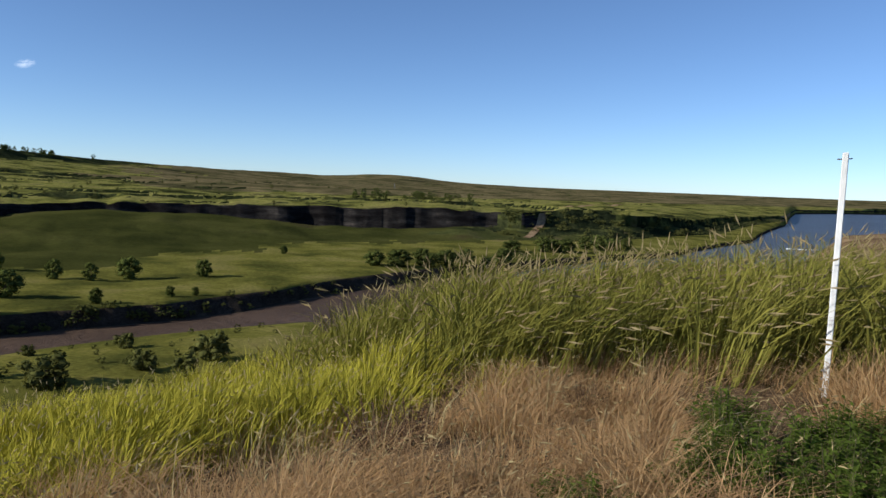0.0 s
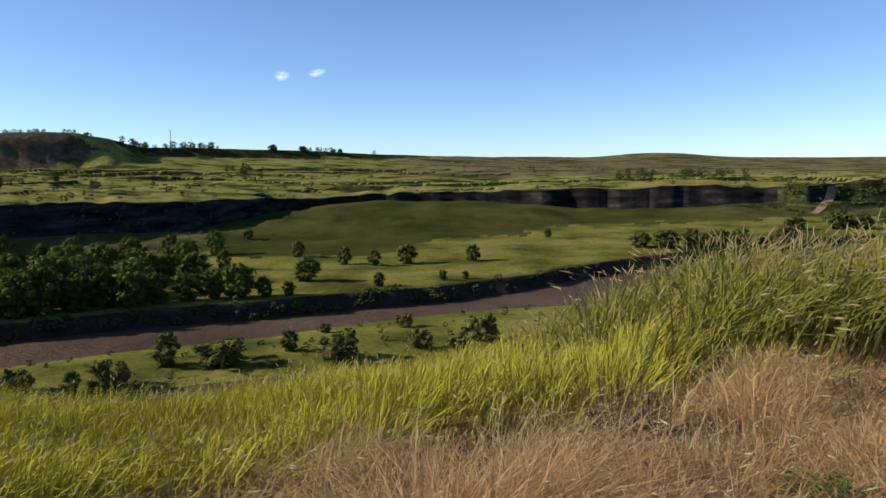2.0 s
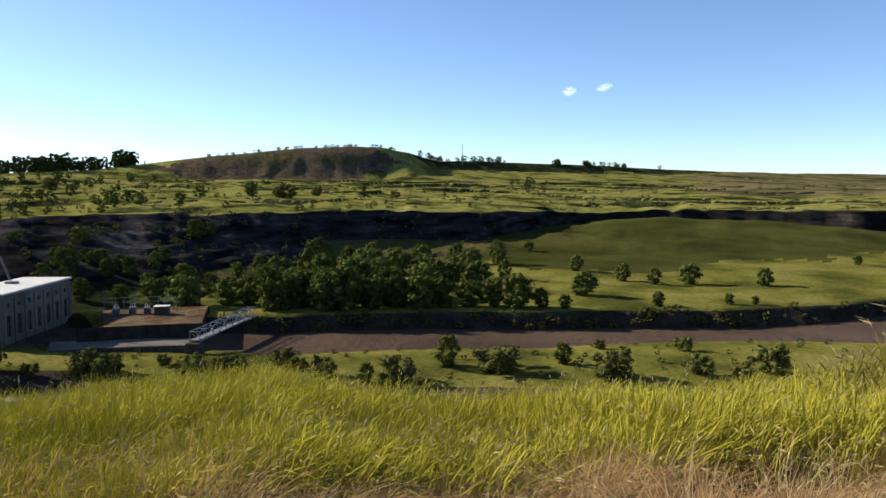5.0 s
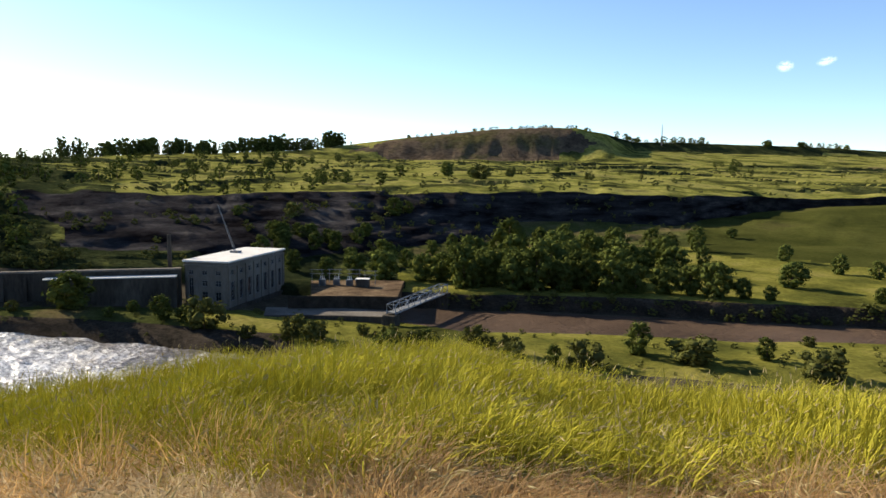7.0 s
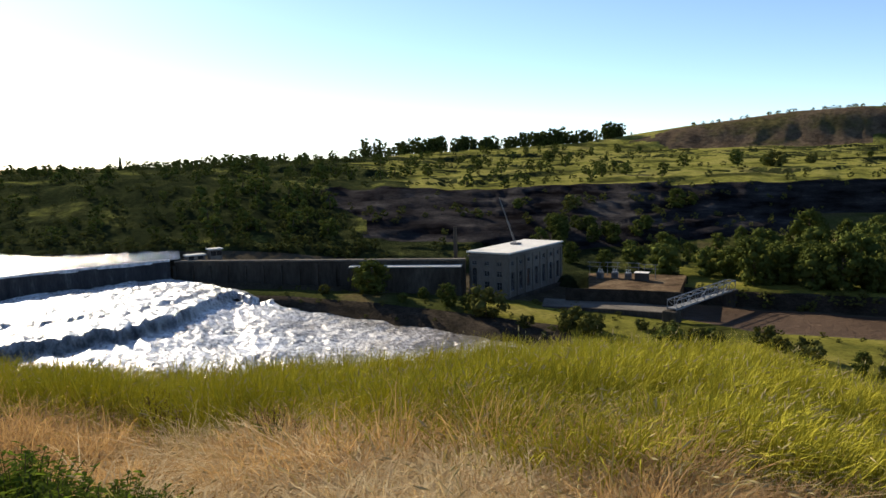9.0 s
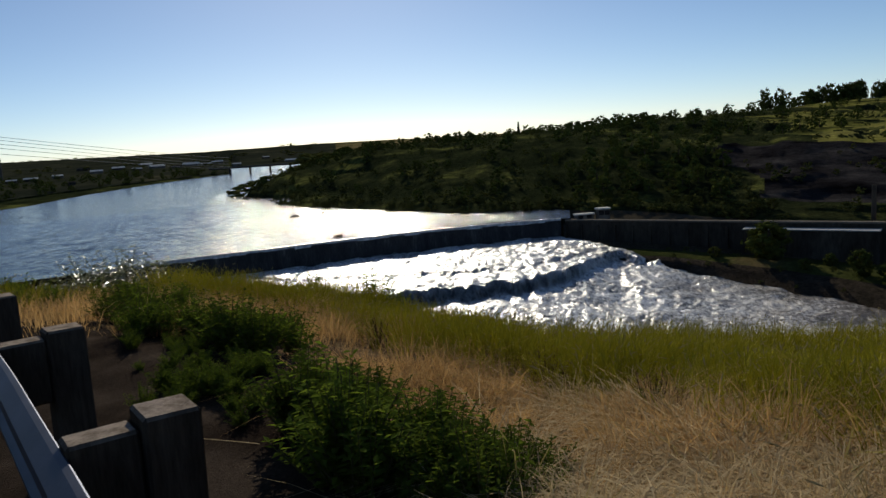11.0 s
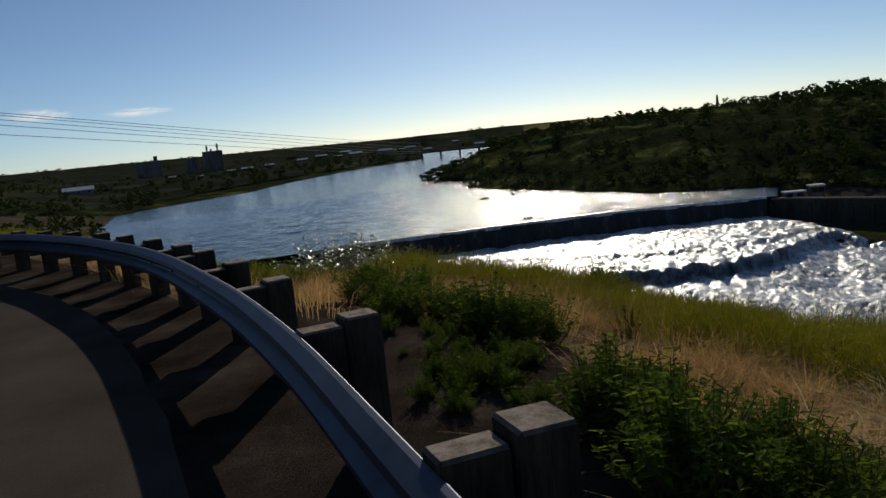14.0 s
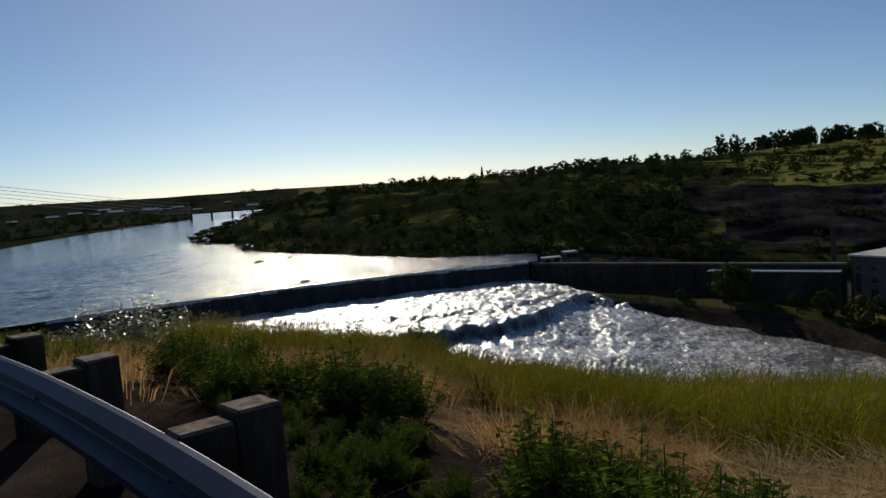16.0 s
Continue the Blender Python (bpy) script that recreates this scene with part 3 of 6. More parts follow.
def build_rapids():
    vs, fs, froth, drop = [], [], [], []
    bs = np.arange(62, 124, 0.125)
    n = 230
    for b in bs:
        far = float(np.interp(b, [62, 66, 72, 79, 86, 92, 95.5, 95.7, 131], [172, 172, 172, 190, 207, 216, 232, 235.2, 204.5]))
        if b > 95.7:
            far = dam_at(b) - 2.0
        rage = float(np.interp(b, [62, 72, 84, 90, 122], [.22, .5, .8, 1.0, 1.0]))
        for d in np.linspace(136, far, n):
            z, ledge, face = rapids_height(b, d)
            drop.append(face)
            p = Vector((-math.sin(radians(b)) * d, math.cos(radians(b)) * d, 0))
            q = p + 2.5 * Vector((noise.noise(p * 0.09), noise.noise(p * 0.09 + Vector((9, 4, 0))), 0))
            z += rage * (0.55 * noise.fractal(p * 0.10, 0.8, 2.1, 3) + 0.5 * (0.3 - abs(noise.noise(Vector((q.x * 0.16 + q.y * 0.05, q.y * 0.26, 0))))) + 0.42 * (0.3 - abs(noise.noise(q * 0.55))) + 0.34 * (0.3 - abs(noise.noise(q * 1.25))))
            z += rage * 1.0 * math.exp(-((d - ledge) / 5.0) ** 2) * noise.noise(p * 0.30)
            vs.append((p.x, p.y, z))
            froth.append(min(max((b - 80 + 8 * noise.noise(p * 0.05) + 5 * noise.noise(p * 0.2)) / 12, 0), 1))
    for i in range(len(bs) - 1):
        for j in range(n - 1):
            a = i * n + j
            fs.append((a, a + 1, a + n + 1, a + n))
    ob = link_mesh("rapids", vs, fs, FOAM, smooth=True)
    ob.data.attributes.new("froth", "FLOAT", "POINT").data.foreach_set("value", froth)
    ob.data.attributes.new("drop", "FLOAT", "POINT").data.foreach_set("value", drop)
    return tagged(ob, "white foaming rapids tumbling over a rock ledge", "rapids", kind="structure")


build_rapids()

# ---- trees ----
BARK = earthy("bark", [(0.3, (0.07, 0.05, 0.035)), (0.7, (0.16, 0.12, 0.085))], 2, 12, depth=0.05)
LEAF = leafy("cottonwood_leaf", (0.030, 0.040, 0.012), (0.112, 0.130, 0.032), 0.05, 0.12)
SHRUB = leafy("shrub_leaf", (0.04, 0.046, 0.014), (0.125, 0.125, 0.038), 0.05, 0.1)
CEDAR = leafy("conifer_needles", (0.02, 0.032, 0.014), (0.05, 0.065, 0.028), 0.05, 0.15)


def ball():
    bm = bmesh.new()
    bmesh.ops.create_icosphere(bm, subdivisions=1, radius=1.0)
    out = [tuple(v.co) for v in bm.verts], [tuple(v.index for v in f.verts) for f in bm.faces]
    bm.free()
    return out


BALL = ball()


def clump_leaves(rng, centres, per, size, spread):
    """Many small leaf sprays round the given clump centres."""
    vs, fs = [], []
    for c, r in centres:
        for _ in range(per):
            v = rng.normal(size=3)
            v /= np.linalg.norm(v)
            p = c + v * r * rng.uniform(0.6, 1.22) * np.array([1, 1, spread])
            n = v + rng.normal(0, 0.3, 3)
            n /= np.linalg.norm(n)
            a = np.cross(n, rng.normal(size=3))
            a = a / np.linalg.norm(a)
            b = np.cross(n, a)
            s = size * rng.uniform(0.6, 1.4)
            k = len(vs)
            vs += [tuple(p - a * s), tuple(p + b * s * 0.55), tuple(p + a * s), tuple(p - b * s * 0.55)]
            fs.append((k, k + 1, k + 2, k + 3))
        k = len(vs)  # the dense heart of the clump
        wob = rng.uniform(0.45, 0.85, len(BALL[0]))
        vs += [tuple(c + np.array(q) * r * w_ * np.array([1, 1, spread])) for q, w_ in zip(BALL[0], wob)]
        fs += [tuple(v + k for v in f) for f in BALL[1]]
    return vs, fs


def make_tree(name, seed, height, width, clumps, per, leaf, mat, label, trunk=0.28, low=0.07, limbs=True):
    rng = np.random.default_rng(seed)
    ob = thing(name, Matrix(), label, "tree" if trunk > 0.15 else "shrub")
    bm = bmesh.new()
    sway = rng.normal(size=2) * 0.04 * height
    top = Vector((sway[0], sway[1], height * 0.72))
    mid = Vector((sway[0] * 0.3, sway[1] * 0.3, height * 0.33))
    bm_tube(bm, (0, 0, -0.8), mid, trunk, trunk * 0.72, 7)
    bm_tube(bm, mid, top, trunk * 0.72, trunk * 0.2, 6)
    centres = []
    for i in range(clumps):
        h = low + (1 - low) * (i + rng.uniform()) / clumps
        shape = math.sin(math.pi * min(max((h - low * 0.6) / (1.08 - low * 0.6), 0.02), 1)) ** 0.6
        a = i * 2.4 + rng.uniform(-0.6, 0.6)
        out = width / 2 * shape * rng.uniform(0.35, 0.95)
        c = np.array([math.cos(a) * out + sway[0] * h, math.sin(a) * out + sway[1] * h, height * h * 0.95])
        centres.append((c, width * rng.uniform(0.13, 0.23)))
        if limbs and i % 3 == 0:
            s = mid.lerp(top, min(h, 0.9) * 0.8)
            bm_tube(bm, s, Vector(c), trunk * 0.3, trunk * 0.06, 5)
    part("trunk", bm, BARK, ob, "rough grey-brown bark")
    vs, fs = clump_leaves(rng, centres, per, leaf, 0.8)
    link_mesh("crown", vs, fs, mat, ob, "uneven leafy crown with gaps", smooth=True)
    return ob


def make_conifer(name, seed, height, width, label):
    rng = np.random.default_rng(seed)
    ob = thing(name, Matrix(), label, "tree")
    bm = bmesh.new()
    bm_tube(bm, (0, 0, -0.6), (0, 0, height * 0.97), 0.16, 0.03, 6)
    part("trunk", bm, BARK, ob)
    centres = []
    for i in range(34):
        h = 0.08 + 0.9 * i / 34
        a = i * 2.4
        out = width / 2 * (1 - h) * rng.uniform(0.4, 1)
        centres.append((np.array([math.cos(a) * out, math.sin(a) * out, h * height]), 0.12 * width + 0.3 * width * (1 - h) * 0.5))
    vs, fs = clump_leaves(rng, centres, 22, 0.28, 0.6)
    link_mesh("crown", vs, fs, CEDAR, ob, "dark pointed crown of needles")
    return ob


TREES = [make_tree("cottonwood_tree", 10 + k, 8.5, 7.0 + k % 3, 24 + 3 * k, 52, 0.30, LEAF, "green cottonwood tree on the valley floor") for k in range(5)]
BUSHES = [make_tree("shrub", 40 + k, 3.2, 4.6, 15, 40, 0.24, SHRUB, "low rounded green shrub in the grass", 0.09, 0.1) for k in range(4)]
FIRS = [make_conifer("conifer_tree", 60 + k, 7.5, 2.6, "slim dark conifer on the hillside") for k in range(2)]
FAR = [make_tree("cottonwood_tree", 80 + k, 8.0, 6.5 + k % 3, 13, 14, 0.55, LEAF, "far tree", limbs=False) for k in range(4)]
FARBUSH = [make_tree("shrub", 90 + k, 3.2, 4.8, 7, 11, 0.42, SHRUB, "far shrub", 0.09, 0.1, False) for k in range(3)]


def piece(src, name):
    return next(o for o in src.children if o.name.startswith(name))


def woods(name, rng, places, label, category="trees"):
    """Far trees that nobody could count: one mesh. places: source, bearing, distance, height, width factor."""
    vs, fs, idx, n = [], [], [], 0
    for src, b, d, h, wide in places:
        crown, trunk = piece(src, "crown"), piece(src, "trunk")
        s = h / max(v[2] for v in crown.bound_box)
        m = np.array(Matrix.Translation(spot(b, d, -0.04 * h)) @ Matrix.Rotation(rng.uniform(0, 6.28), 4, "Z") @ Matrix.Diagonal((s * wide, s * wide, s, 1)))
        for ob, k in ((crown, 0), (trunk, 1))[:1 if src in FARBUSH else 2]:
            co = np.empty(len(ob.data.vertices) * 3)
            ob.data.vertices.foreach_get("co", co)
            vs.append(co.reshape(-1, 3) @ m[:3, :3].T + m[:3, 3])
            for p in ob.data.polygons:
                fs.append([v + n for v in p.vertices])
                idx.append(k)
            n += len(ob.data.vertices)
    ob = link_mesh(name, np.concatenate(vs).tolist(), fs, [piece(places[0][0], "crown").data.materials[0], BARK], index=idx)
    return tagged(ob, label, category, kind="stuff")


used = set()


def plant(kinds, bearing, d, height, rng=random, sink=0.05, wide=1.0, label="", group=""):
    """Sets a tree of the given height on the land."""
    src = kinds[rng.randrange(len(kinds))]
    base = max(v[2] for v in piece(src, "crown").bound_box)
    s = height / base
    m = Matrix.Translation(spot(bearing, d, -sink * height)) @ Matrix.Rotation(rng.uniform(0, 6.28), 4, "Z")
    if src not in used:
        used.add(src)
        ob = src
        ob.matrix_world = m
    else:
        ob = copy_thing(src, m)
    ob.scale = (s * wide, s * wide, s)
    return tagged(ob, label, "", group)


def between(a, b, bearing, s):
    d = []
    for name in (a, b):
        r = np.array(LAND[name], float)
        d.append(float(np.interp(bearing, r[:, 0], r[:, 1])))
    return d[0] + (d[1] - d[0]) * s


rng = random.Random(5)
# single trees and shrubs: bearing, distance, height, width
ISLAND = [(40.3, 163, 7.7), (36.1, 160, 6.0, 1.5), (31.4, 165, 5.3), (27.8, 156, 7.0, 1.3), (22.8, 187, 4.0), (21.6, 163, 4.7), (18.7, 157, 5.4), (16.9, 170, 7.2), (46.5, 152, 4.6), (44.0, 152, 6.3),
          (52.6, 165, 4.4), (49.8, 157, 4.8), (28.8, 186, 2.8), (56.4, 158, 5.6), (59.0, 169, 3.3), (64.5, 170, 4.8), (66.2, 174, 5.2), (49.6, 153, 4.6), (61.1, 172, 2.9), (51.6, 162, 3.1)]
BY_HOUSE = [(81.4, 206, 10.5, 1.3), (75.4, 190, 6.5), (72.6, 180, 8.0), (84.8, 207, 3.0), (77.4, 199, 3.4), (64.8, 168, 4.4), (59.2, 154, 6.5, 1.4), (56.5, 156, 6.0, 1.3), (66.7, 170, 3.2), (69.6, 172, 3.4), (73.9, 186, 4.5), (79, 194, 3.0)]
TERRACE = [(24.9, 281, 6.7), (22.6, 286, 9.0), (27.3, 286, 7.5), (30.2, 245, 8.5, 1.3), (17.5, 287, 6.9), (24.7, 232, 5.0), (19.8, 242, 3.6), (18.1, 245, 2.9), (31.4, 221, 4.6), (30.7, 307, 6.9), (5.2, 341, 7.7, 1.4), (3.4, 340, 9.0, 1.4), (1.6, 349, 8.6, 1.5),
           (-0.2, 353, 9.0, 1.4), (-1.6, 362, 8.6, 1.4), (-3.3, 367, 8.8, 1.4), (-4.6, 379, 8.5, 1.4), (1.0, 346, 6.7, 1.4), (11.9, 380, 4.6)]
KNOLL = [(-5.2, 446, 8, 1.5), (-7.5, 456, 10, 1.5), (-9.1, 464, 10, 1.4), (-11.6, 503, 10, 1.4), (-13.6, 527, 8, 1.4), (-8.2, 470, 8, 1.5), (-10.5, 490, 9, 1.4), (-12.6, 515, 8, 1.4)]
WOOD = [(55.1, 238, 12), (53.4, 224, 11), (51.7, 230, 12.5), (49.6, 220, 10), (47.8, 221, 12), (45.8, 220, 10.5), (44.0, 222, 11.5), (42.3, 219, 10), (40.5, 221, 9.5), (38.5, 222, 10), (36.8, 223, 9.5), (35.0, 221, 9), (33.1, 222, 6), (50.2, 304, 12), (46.6, 279, 11),
        (44.0, 290, 10), (41.3, 255, 11), (38.0, 265, 9), (35.4, 248, 8), (66.2, 252, 8), (63.7, 248, 9), (61.5, 250, 9), (59.4, 240, 9), (51.4, 226, 11), (49.8, 304, 13), (48.9, 225, 10), (47.0, 234, 12), (45.0, 226, 10)]
RIM = [(54.7, 600, 12, 1.1), (52.2, 560, 12, 1.2), (49.9, 640, 7), (44.2, 640, 7), (50.0, 600, 8), (46.5, 720, 6), (58.6, 345, 9, 1.3), (66.1, 330, 7), (70.1, 325, 5), (52.8, 570, 9), (57.5, 350, 6)]
rng = random.Random(5)
for rows, kinds, label, group in ((ISLAND, BUSHES + TREES[:1], "bushy green willow shrub on the grassy island", "island shrubs"), (BY_HOUSE, TREES + BUSHES, "green bush on the bank beside the powerhouse", "bank bushes"),
                                  (TERRACE, TREES, "lone green tree casting a long shadow on the meadow", "meadow trees"), (KNOLL, TREES, "dark green thicket tree at the knoll", "knoll thicket"),
                                  (WOOD, TREES, "dense green cottonwood above the cut bank", "terrace woods"), (RIM, TREES + BUSHES, "dark rounded tree on the bench", "bench trees")):
    for bearing, d, h, *wide in rows:
        h *= rng.uniform(0.75, 1.3) if rows is WOOD else 1.0
        plant(kinds, bearing, d, h, rng, wide=wide[0] if wide else 1.0, label=label, group=group)
for bearing, d, h in ((109.95, 600, 7), (109.35, 605, 7), (98.5, 600, 10), (88.1, 680, 8), (87.7, 690, 9), (87.3, 690, 7), (73.3, 900, 14), (72.4, 905, 12), (74.6, 880, 10), (104.5, 610, 7)):
    plant(FIRS, bearing, d, h, rng, group="ridge conifers")
# woods on the far terrace by the footbridge
for _ in range(72):
    b = rng.triangular(33.5, 61, 46)
    plant(TREES, b, between("bank_top", "cliff_foot", b, rng.uniform(0.06, 0.7)), rng.uniform(3.5, 12.0), rng, wide=rng.uniform(0.75, 1.2), label="green cottonwood in the terrace woods", group="terrace woods")
for _ in range(16):
    b = rng.uniform(60, 69)
    plant(TREES, b, between("bank_top", "cliff_foot", b, rng.uniform(0.35, 0.8)), rng.uniform(5, 9), rng, label="green cottonwood behind the switchyard", group="terrace woods")


def spread(n, b0, b1, zones, kinds, h0, h1, wide=1.0, power=1.0):
    rows = []
    for _ in range(n):
        b = rng.uniform(b0, b1)
        a, c = rng.choice(zones)
        rows.append((rng.choice(kinds), b, between(a, c, b, rng.uniform(0, 1) ** power), rng.uniform(h0, h1), wide))
    return rows


# shaded hillside above the powerhouse and along the reservoir
HILL = [("terrace_back", "cliff_rim"), ("cliff_rim", "plateau"), ("plateau", "hill_foot"), ("hill_foot", "hill_top")]
woods("hillside_trees", rng, spread(75, 62, 84, HILL[1:], FAR, 4.0, 9.0, 1.2) + spread(100, 84, 95, HILL, FAR, 4.0, 10.0, 1.2) + spread(180, 90, 118, HILL, FAR, 3.0, 7.5, 1.2), "dark trees crowding the shaded hillside")
woods("hillside_scrub", rng, spread(170, 57, 82, HILL[1:3], FARBUSH, 1.2, 3.2, 1.1) + spread(40, 57, 82, HILL[:1], FARBUSH, 1.5, 4.5, 1.1) + spread(400, 82, 118.5, HILL[:3], FARBUSH, 1.2, 3.2, 1.1), "low dark scrub on the shaded hillside", "scrub")
woods("slope_shrubs", rng, spread(130, 36, 62, [("terrace_back", "cliff_foot"), ("cliff_foot", "cliff_rim")], FARBUSH, 1.2, 3.0), "shrubs under the shaded cliff", "shrubs")
spots = []
for _ in range(340):
    b = rng.choice([rng.gauss(c, 0.55) for c in (63, 65.3, 67.4, 68.6, 70.3, 72, 74.5, 76.5, 79)] + [rng.uniform(61.5, 113) for _ in range(9)])
    tall = 2.2 if 62 < b < 82 else 0.95
    spots.append((rng.choice(FAR), b, between("hill_foot", "hill_top", b, rng.uniform(0.9, 1.02)), rng.triangular(2.0, 11, 5) * tall, rng.uniform(0.6, 1.1) * (1.0 if b < 82 else 1.7)))
woods("ridge_trees", rng, spots, "ragged line of dark trees along the ridge")
woods("plateau_shrubs", rng, spread(230, -14, 62, [("cliff_rim", "plateau"), ("plateau", "hill_foot")], FARBUSH + FAR[:1], 1.5, 4.5, 1.1, 1.2), "dark shrubs dotted over the green plateau", "shrubs")
spots = [(rng.choice(FAR), rng.choice([rng.gauss(41.3, 0.5), rng.gauss(39.6, 0.35), rng.gauss(38.2, 0.5), rng.gauss(36.6, 0.3), rng.gauss(32.1, 0.15), rng.gauss(30, 0.3), rng.gauss(27.6, 0.35), rng.uniform(24, 42)]), 0, rng.uniform(5, 12), rng.uniform(0.9, 1.6)) for _ in range(64)]
spots = [(k, b, between("hill_foot", "hill_top", b, rng.uniform(0.97, 1.01)), h, wd) for k, b, _, h, wd in spots]
woods("skyline_trees", rng, spots, "clumps of dark trees on the far skyline")
woods("hilltop_shrubs", rng, [(rng.choice(FARBUSH), b, between("hill_foot", "hill_top", b, rng.uniform(0.85, 1.0)), rng.uniform(3, 5), 1.2) for b in [rng.uniform(44, 58) for _ in range(40)]], "small dark shrubs on the bare hilltop", "shrubs")
woods("plateau_trees", rng, [(rng.choice(FAR), rng.choice([rng.gauss(4.5, 0.8), rng.gauss(1.5, 0.7), rng.uniform(-2, 9), rng.gauss(33.5, 1.0)]), rng.uniform(760, 1000), rng.uniform(5, 9), 1.3) for _ in range(46)], "dark clumps of trees on the plateau")
woods("bench_trees", rng, spread(55, 58, 86, [("cliff_rim", "plateau"), ("plateau", "hill_foot")], FAR, 3.5, 9.0, 1.2), "dark trees in belts along the benches")
woods("knoll_scrub", rng, spread(150, -24, -3, [("terrace_back", "cliff_foot"), ("cliff_foot", "cliff_rim")], FARBUSH, 2, 5, 1.4), "dark thickets on the knoll above the river", "scrub")
woods("bank_scrub", rng, spread(130, 8, 60, [("far_shore", "bank_top")], FARBUSH, 1.0, 2.4, 1.2), "dark scrub along the cut bank", "scrub")
woods("island_scrub", rng, spread(110, 9, 90, [("island_front", "island_back")], FARBUSH, 0.6, 1.6, 1.2), "low scrub and weeds on the island", "scrub")
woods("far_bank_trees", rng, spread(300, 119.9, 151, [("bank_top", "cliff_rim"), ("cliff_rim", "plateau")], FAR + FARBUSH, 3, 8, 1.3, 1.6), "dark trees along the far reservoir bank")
woods("near_shore_trees", rng, [(rng.choice(FAR + FARBUSH), rng.uniform(143, 158), rng.uniform(90, 460), rng.uniform(3, 7), 1.2) for _ in range(130)], "dark trees on the near reservoir shore")
woods("shore_scrub", rng, spread(260, 80, 118.8, [("far_shore", "bank_top"), ("bank_top", "terrace_back"), ("terrace_back", "cliff_foot")], FARBUSH + FAR[:1], 1.2, 3.6, 1.3, 1.2), "dark scrub down to the reservoir's edge", "scrub")
woods("plain_trees", rng, spread(180, 113, 152, [("plateau", "hill_foot"), ("hill_foot", "hill_top"), ("far_bank", "horizon")], FARBUSH, 5, 10, 2.6), "dark belts of trees across the far river flats")


# ---- near slope: grasses ----
GREEN = leafy("green_grass_blade", (0.115, 0.115, 0.012), (0.56, 0.495, 0.065), 0.5, 0.07)
TALL = leafy("tall_grass_blade", (0.042, 0.050, 0.010), (0.27, 0.245, 0.05), 0.8, 0.16)
STRAW = leafy("straw_blade", (0.18, 0.10, 0.040), (0.76, 0.51, 0.26), 1.1, 0.42, 0.8, (1.0, 0.95, 0.75))
MATTED = leafy("matted_straw", (0.34, 0.25, 0.13), (0.76, 0.61, 0.38), 1.4, 0.25, 0.8, (1.0, 0.95, 0.8))
PLUME = leafy("tan_plume", (0.17, 0.13, 0.06), (0.34, 0.27, 0.14), 0.9, 0.2)
SEED = leafy("seed_head", (0.30, 0.24, 0.11), (0.50, 0.41, 0.22), 0.9, 0.2)


def blades(name, rng, roots, heights, width, lean, mat, label, category, heads=None):
    """Bent, tapering blades of grass on the given roots; heads: a seed head's length and thickness, and its material."""
    n = len(roots)
    a = rng.uniform(0, 2 * np.pi, n)
    side = np.stack([np.cos(a), np.sin(a), np.zeros(n)], 1)
    push = np.column_stack([lean, np.zeros(n)]) * heights[:, None]
    up = np.array([0, 0, 1.0])[None] * heights[:, None]
    wd = (width * rng.uniform(0.6, 1.4, n))[:, None]
    p0 = roots - np.array([0, 0, 0.03])
    p1 = roots + up * 0.45 + push * 0.22
    droop = np.clip(np.linalg.norm(lean, axis=1), 0, 1.6)[:, None]
    p2 = roots + up * (0.82 - 0.16 * droop) + push * 0.62
    p3 = roots + up * (1.0 - 0.34 * droop) + push * 1.05
    vs = np.stack([p0 - side * wd, p0 + side * wd, p1 - side * wd * 0.85, p1 + side * wd * 0.85, p2 - side * wd * 0.55, p2 + side * wd * 0.55, p3], 1).reshape(-1, 3)
    base = (np.arange(n) * 7)[:, None]
    quads = np.concatenate([base + np.array([0, 1, 3, 2]), base + np.array([2, 3, 5, 4])])
    tris = base + np.array([4, 5, 6])
    faces = quads.tolist() + tris.tolist()
    mats, index = [mat], [0] * len(faces)
    if heads:
        share, length, thick, hmat = heads
        pick = np.where(rng.uniform(size=n) < share)[0]
        d = (p3 - p2)[pick]
        d /= np.linalg.norm(d, axis=1)[:, None]
        s = side[pick]
        q = p3[pick]
        m = len(pick)
        ln = (length * rng.uniform(0.7, 1.3, m))[:, None]
        o = np.cross(d, s)
        o /= np.linalg.norm(o, axis=1)[:, None]
        hv = np.stack([q - d * ln * 0.3, q + s * thick + d * ln * 0.2, q + o * thick + d * ln * 0.25, q - s * thick + d * ln * 0.2, q - o * thick + d * ln * 0.25, q + d * ln], 1).reshape(-1, 3)
        hb = (np.arange(m) * 6)[:, None] + len(vs)
        hf = np.concatenate([hb + np.array(t) for t in ((0, 1, 2), (0, 2, 3), (0, 3, 4), (0, 4, 1), (5, 2, 1), (5, 3, 2), (5, 4, 3), (5, 1, 4))])
        vs = np.concatenate([vs, hv])
        faces += hf.tolist()
        mats.append(hmat)
        index += [1] * len(hf)
    ob = link_mesh(name, vs.tolist(), faces, mats, index=index)
    return tagged(ob, label, category, kind="stuff")


def drift(x, y, size, seed=0.0):
    return noise.fractal(Vector((x * size + seed, y * size - seed, seed)), 1.0, 2.0, 3)


def straw_edge(b):
    """Where the bleached verge ends and the green grass begins."""
    return float(np.interp(b, [-30, -12, 0, 10, 25, 40, 55, 66, 80, 95, 105, 115, 122, 130, 150], [8.5, 7.6, 6.6, 6.4, 5.6, 4.9, 4.2, 4.1, 5.1, 6.5, 8.0, 10.4, 12.0, 12.5, 17]))


def verge(b):
    return float(np.interp(b, [r[0] for r in LAND["verge"]], [r[1] for r in LAND["verge"]]))


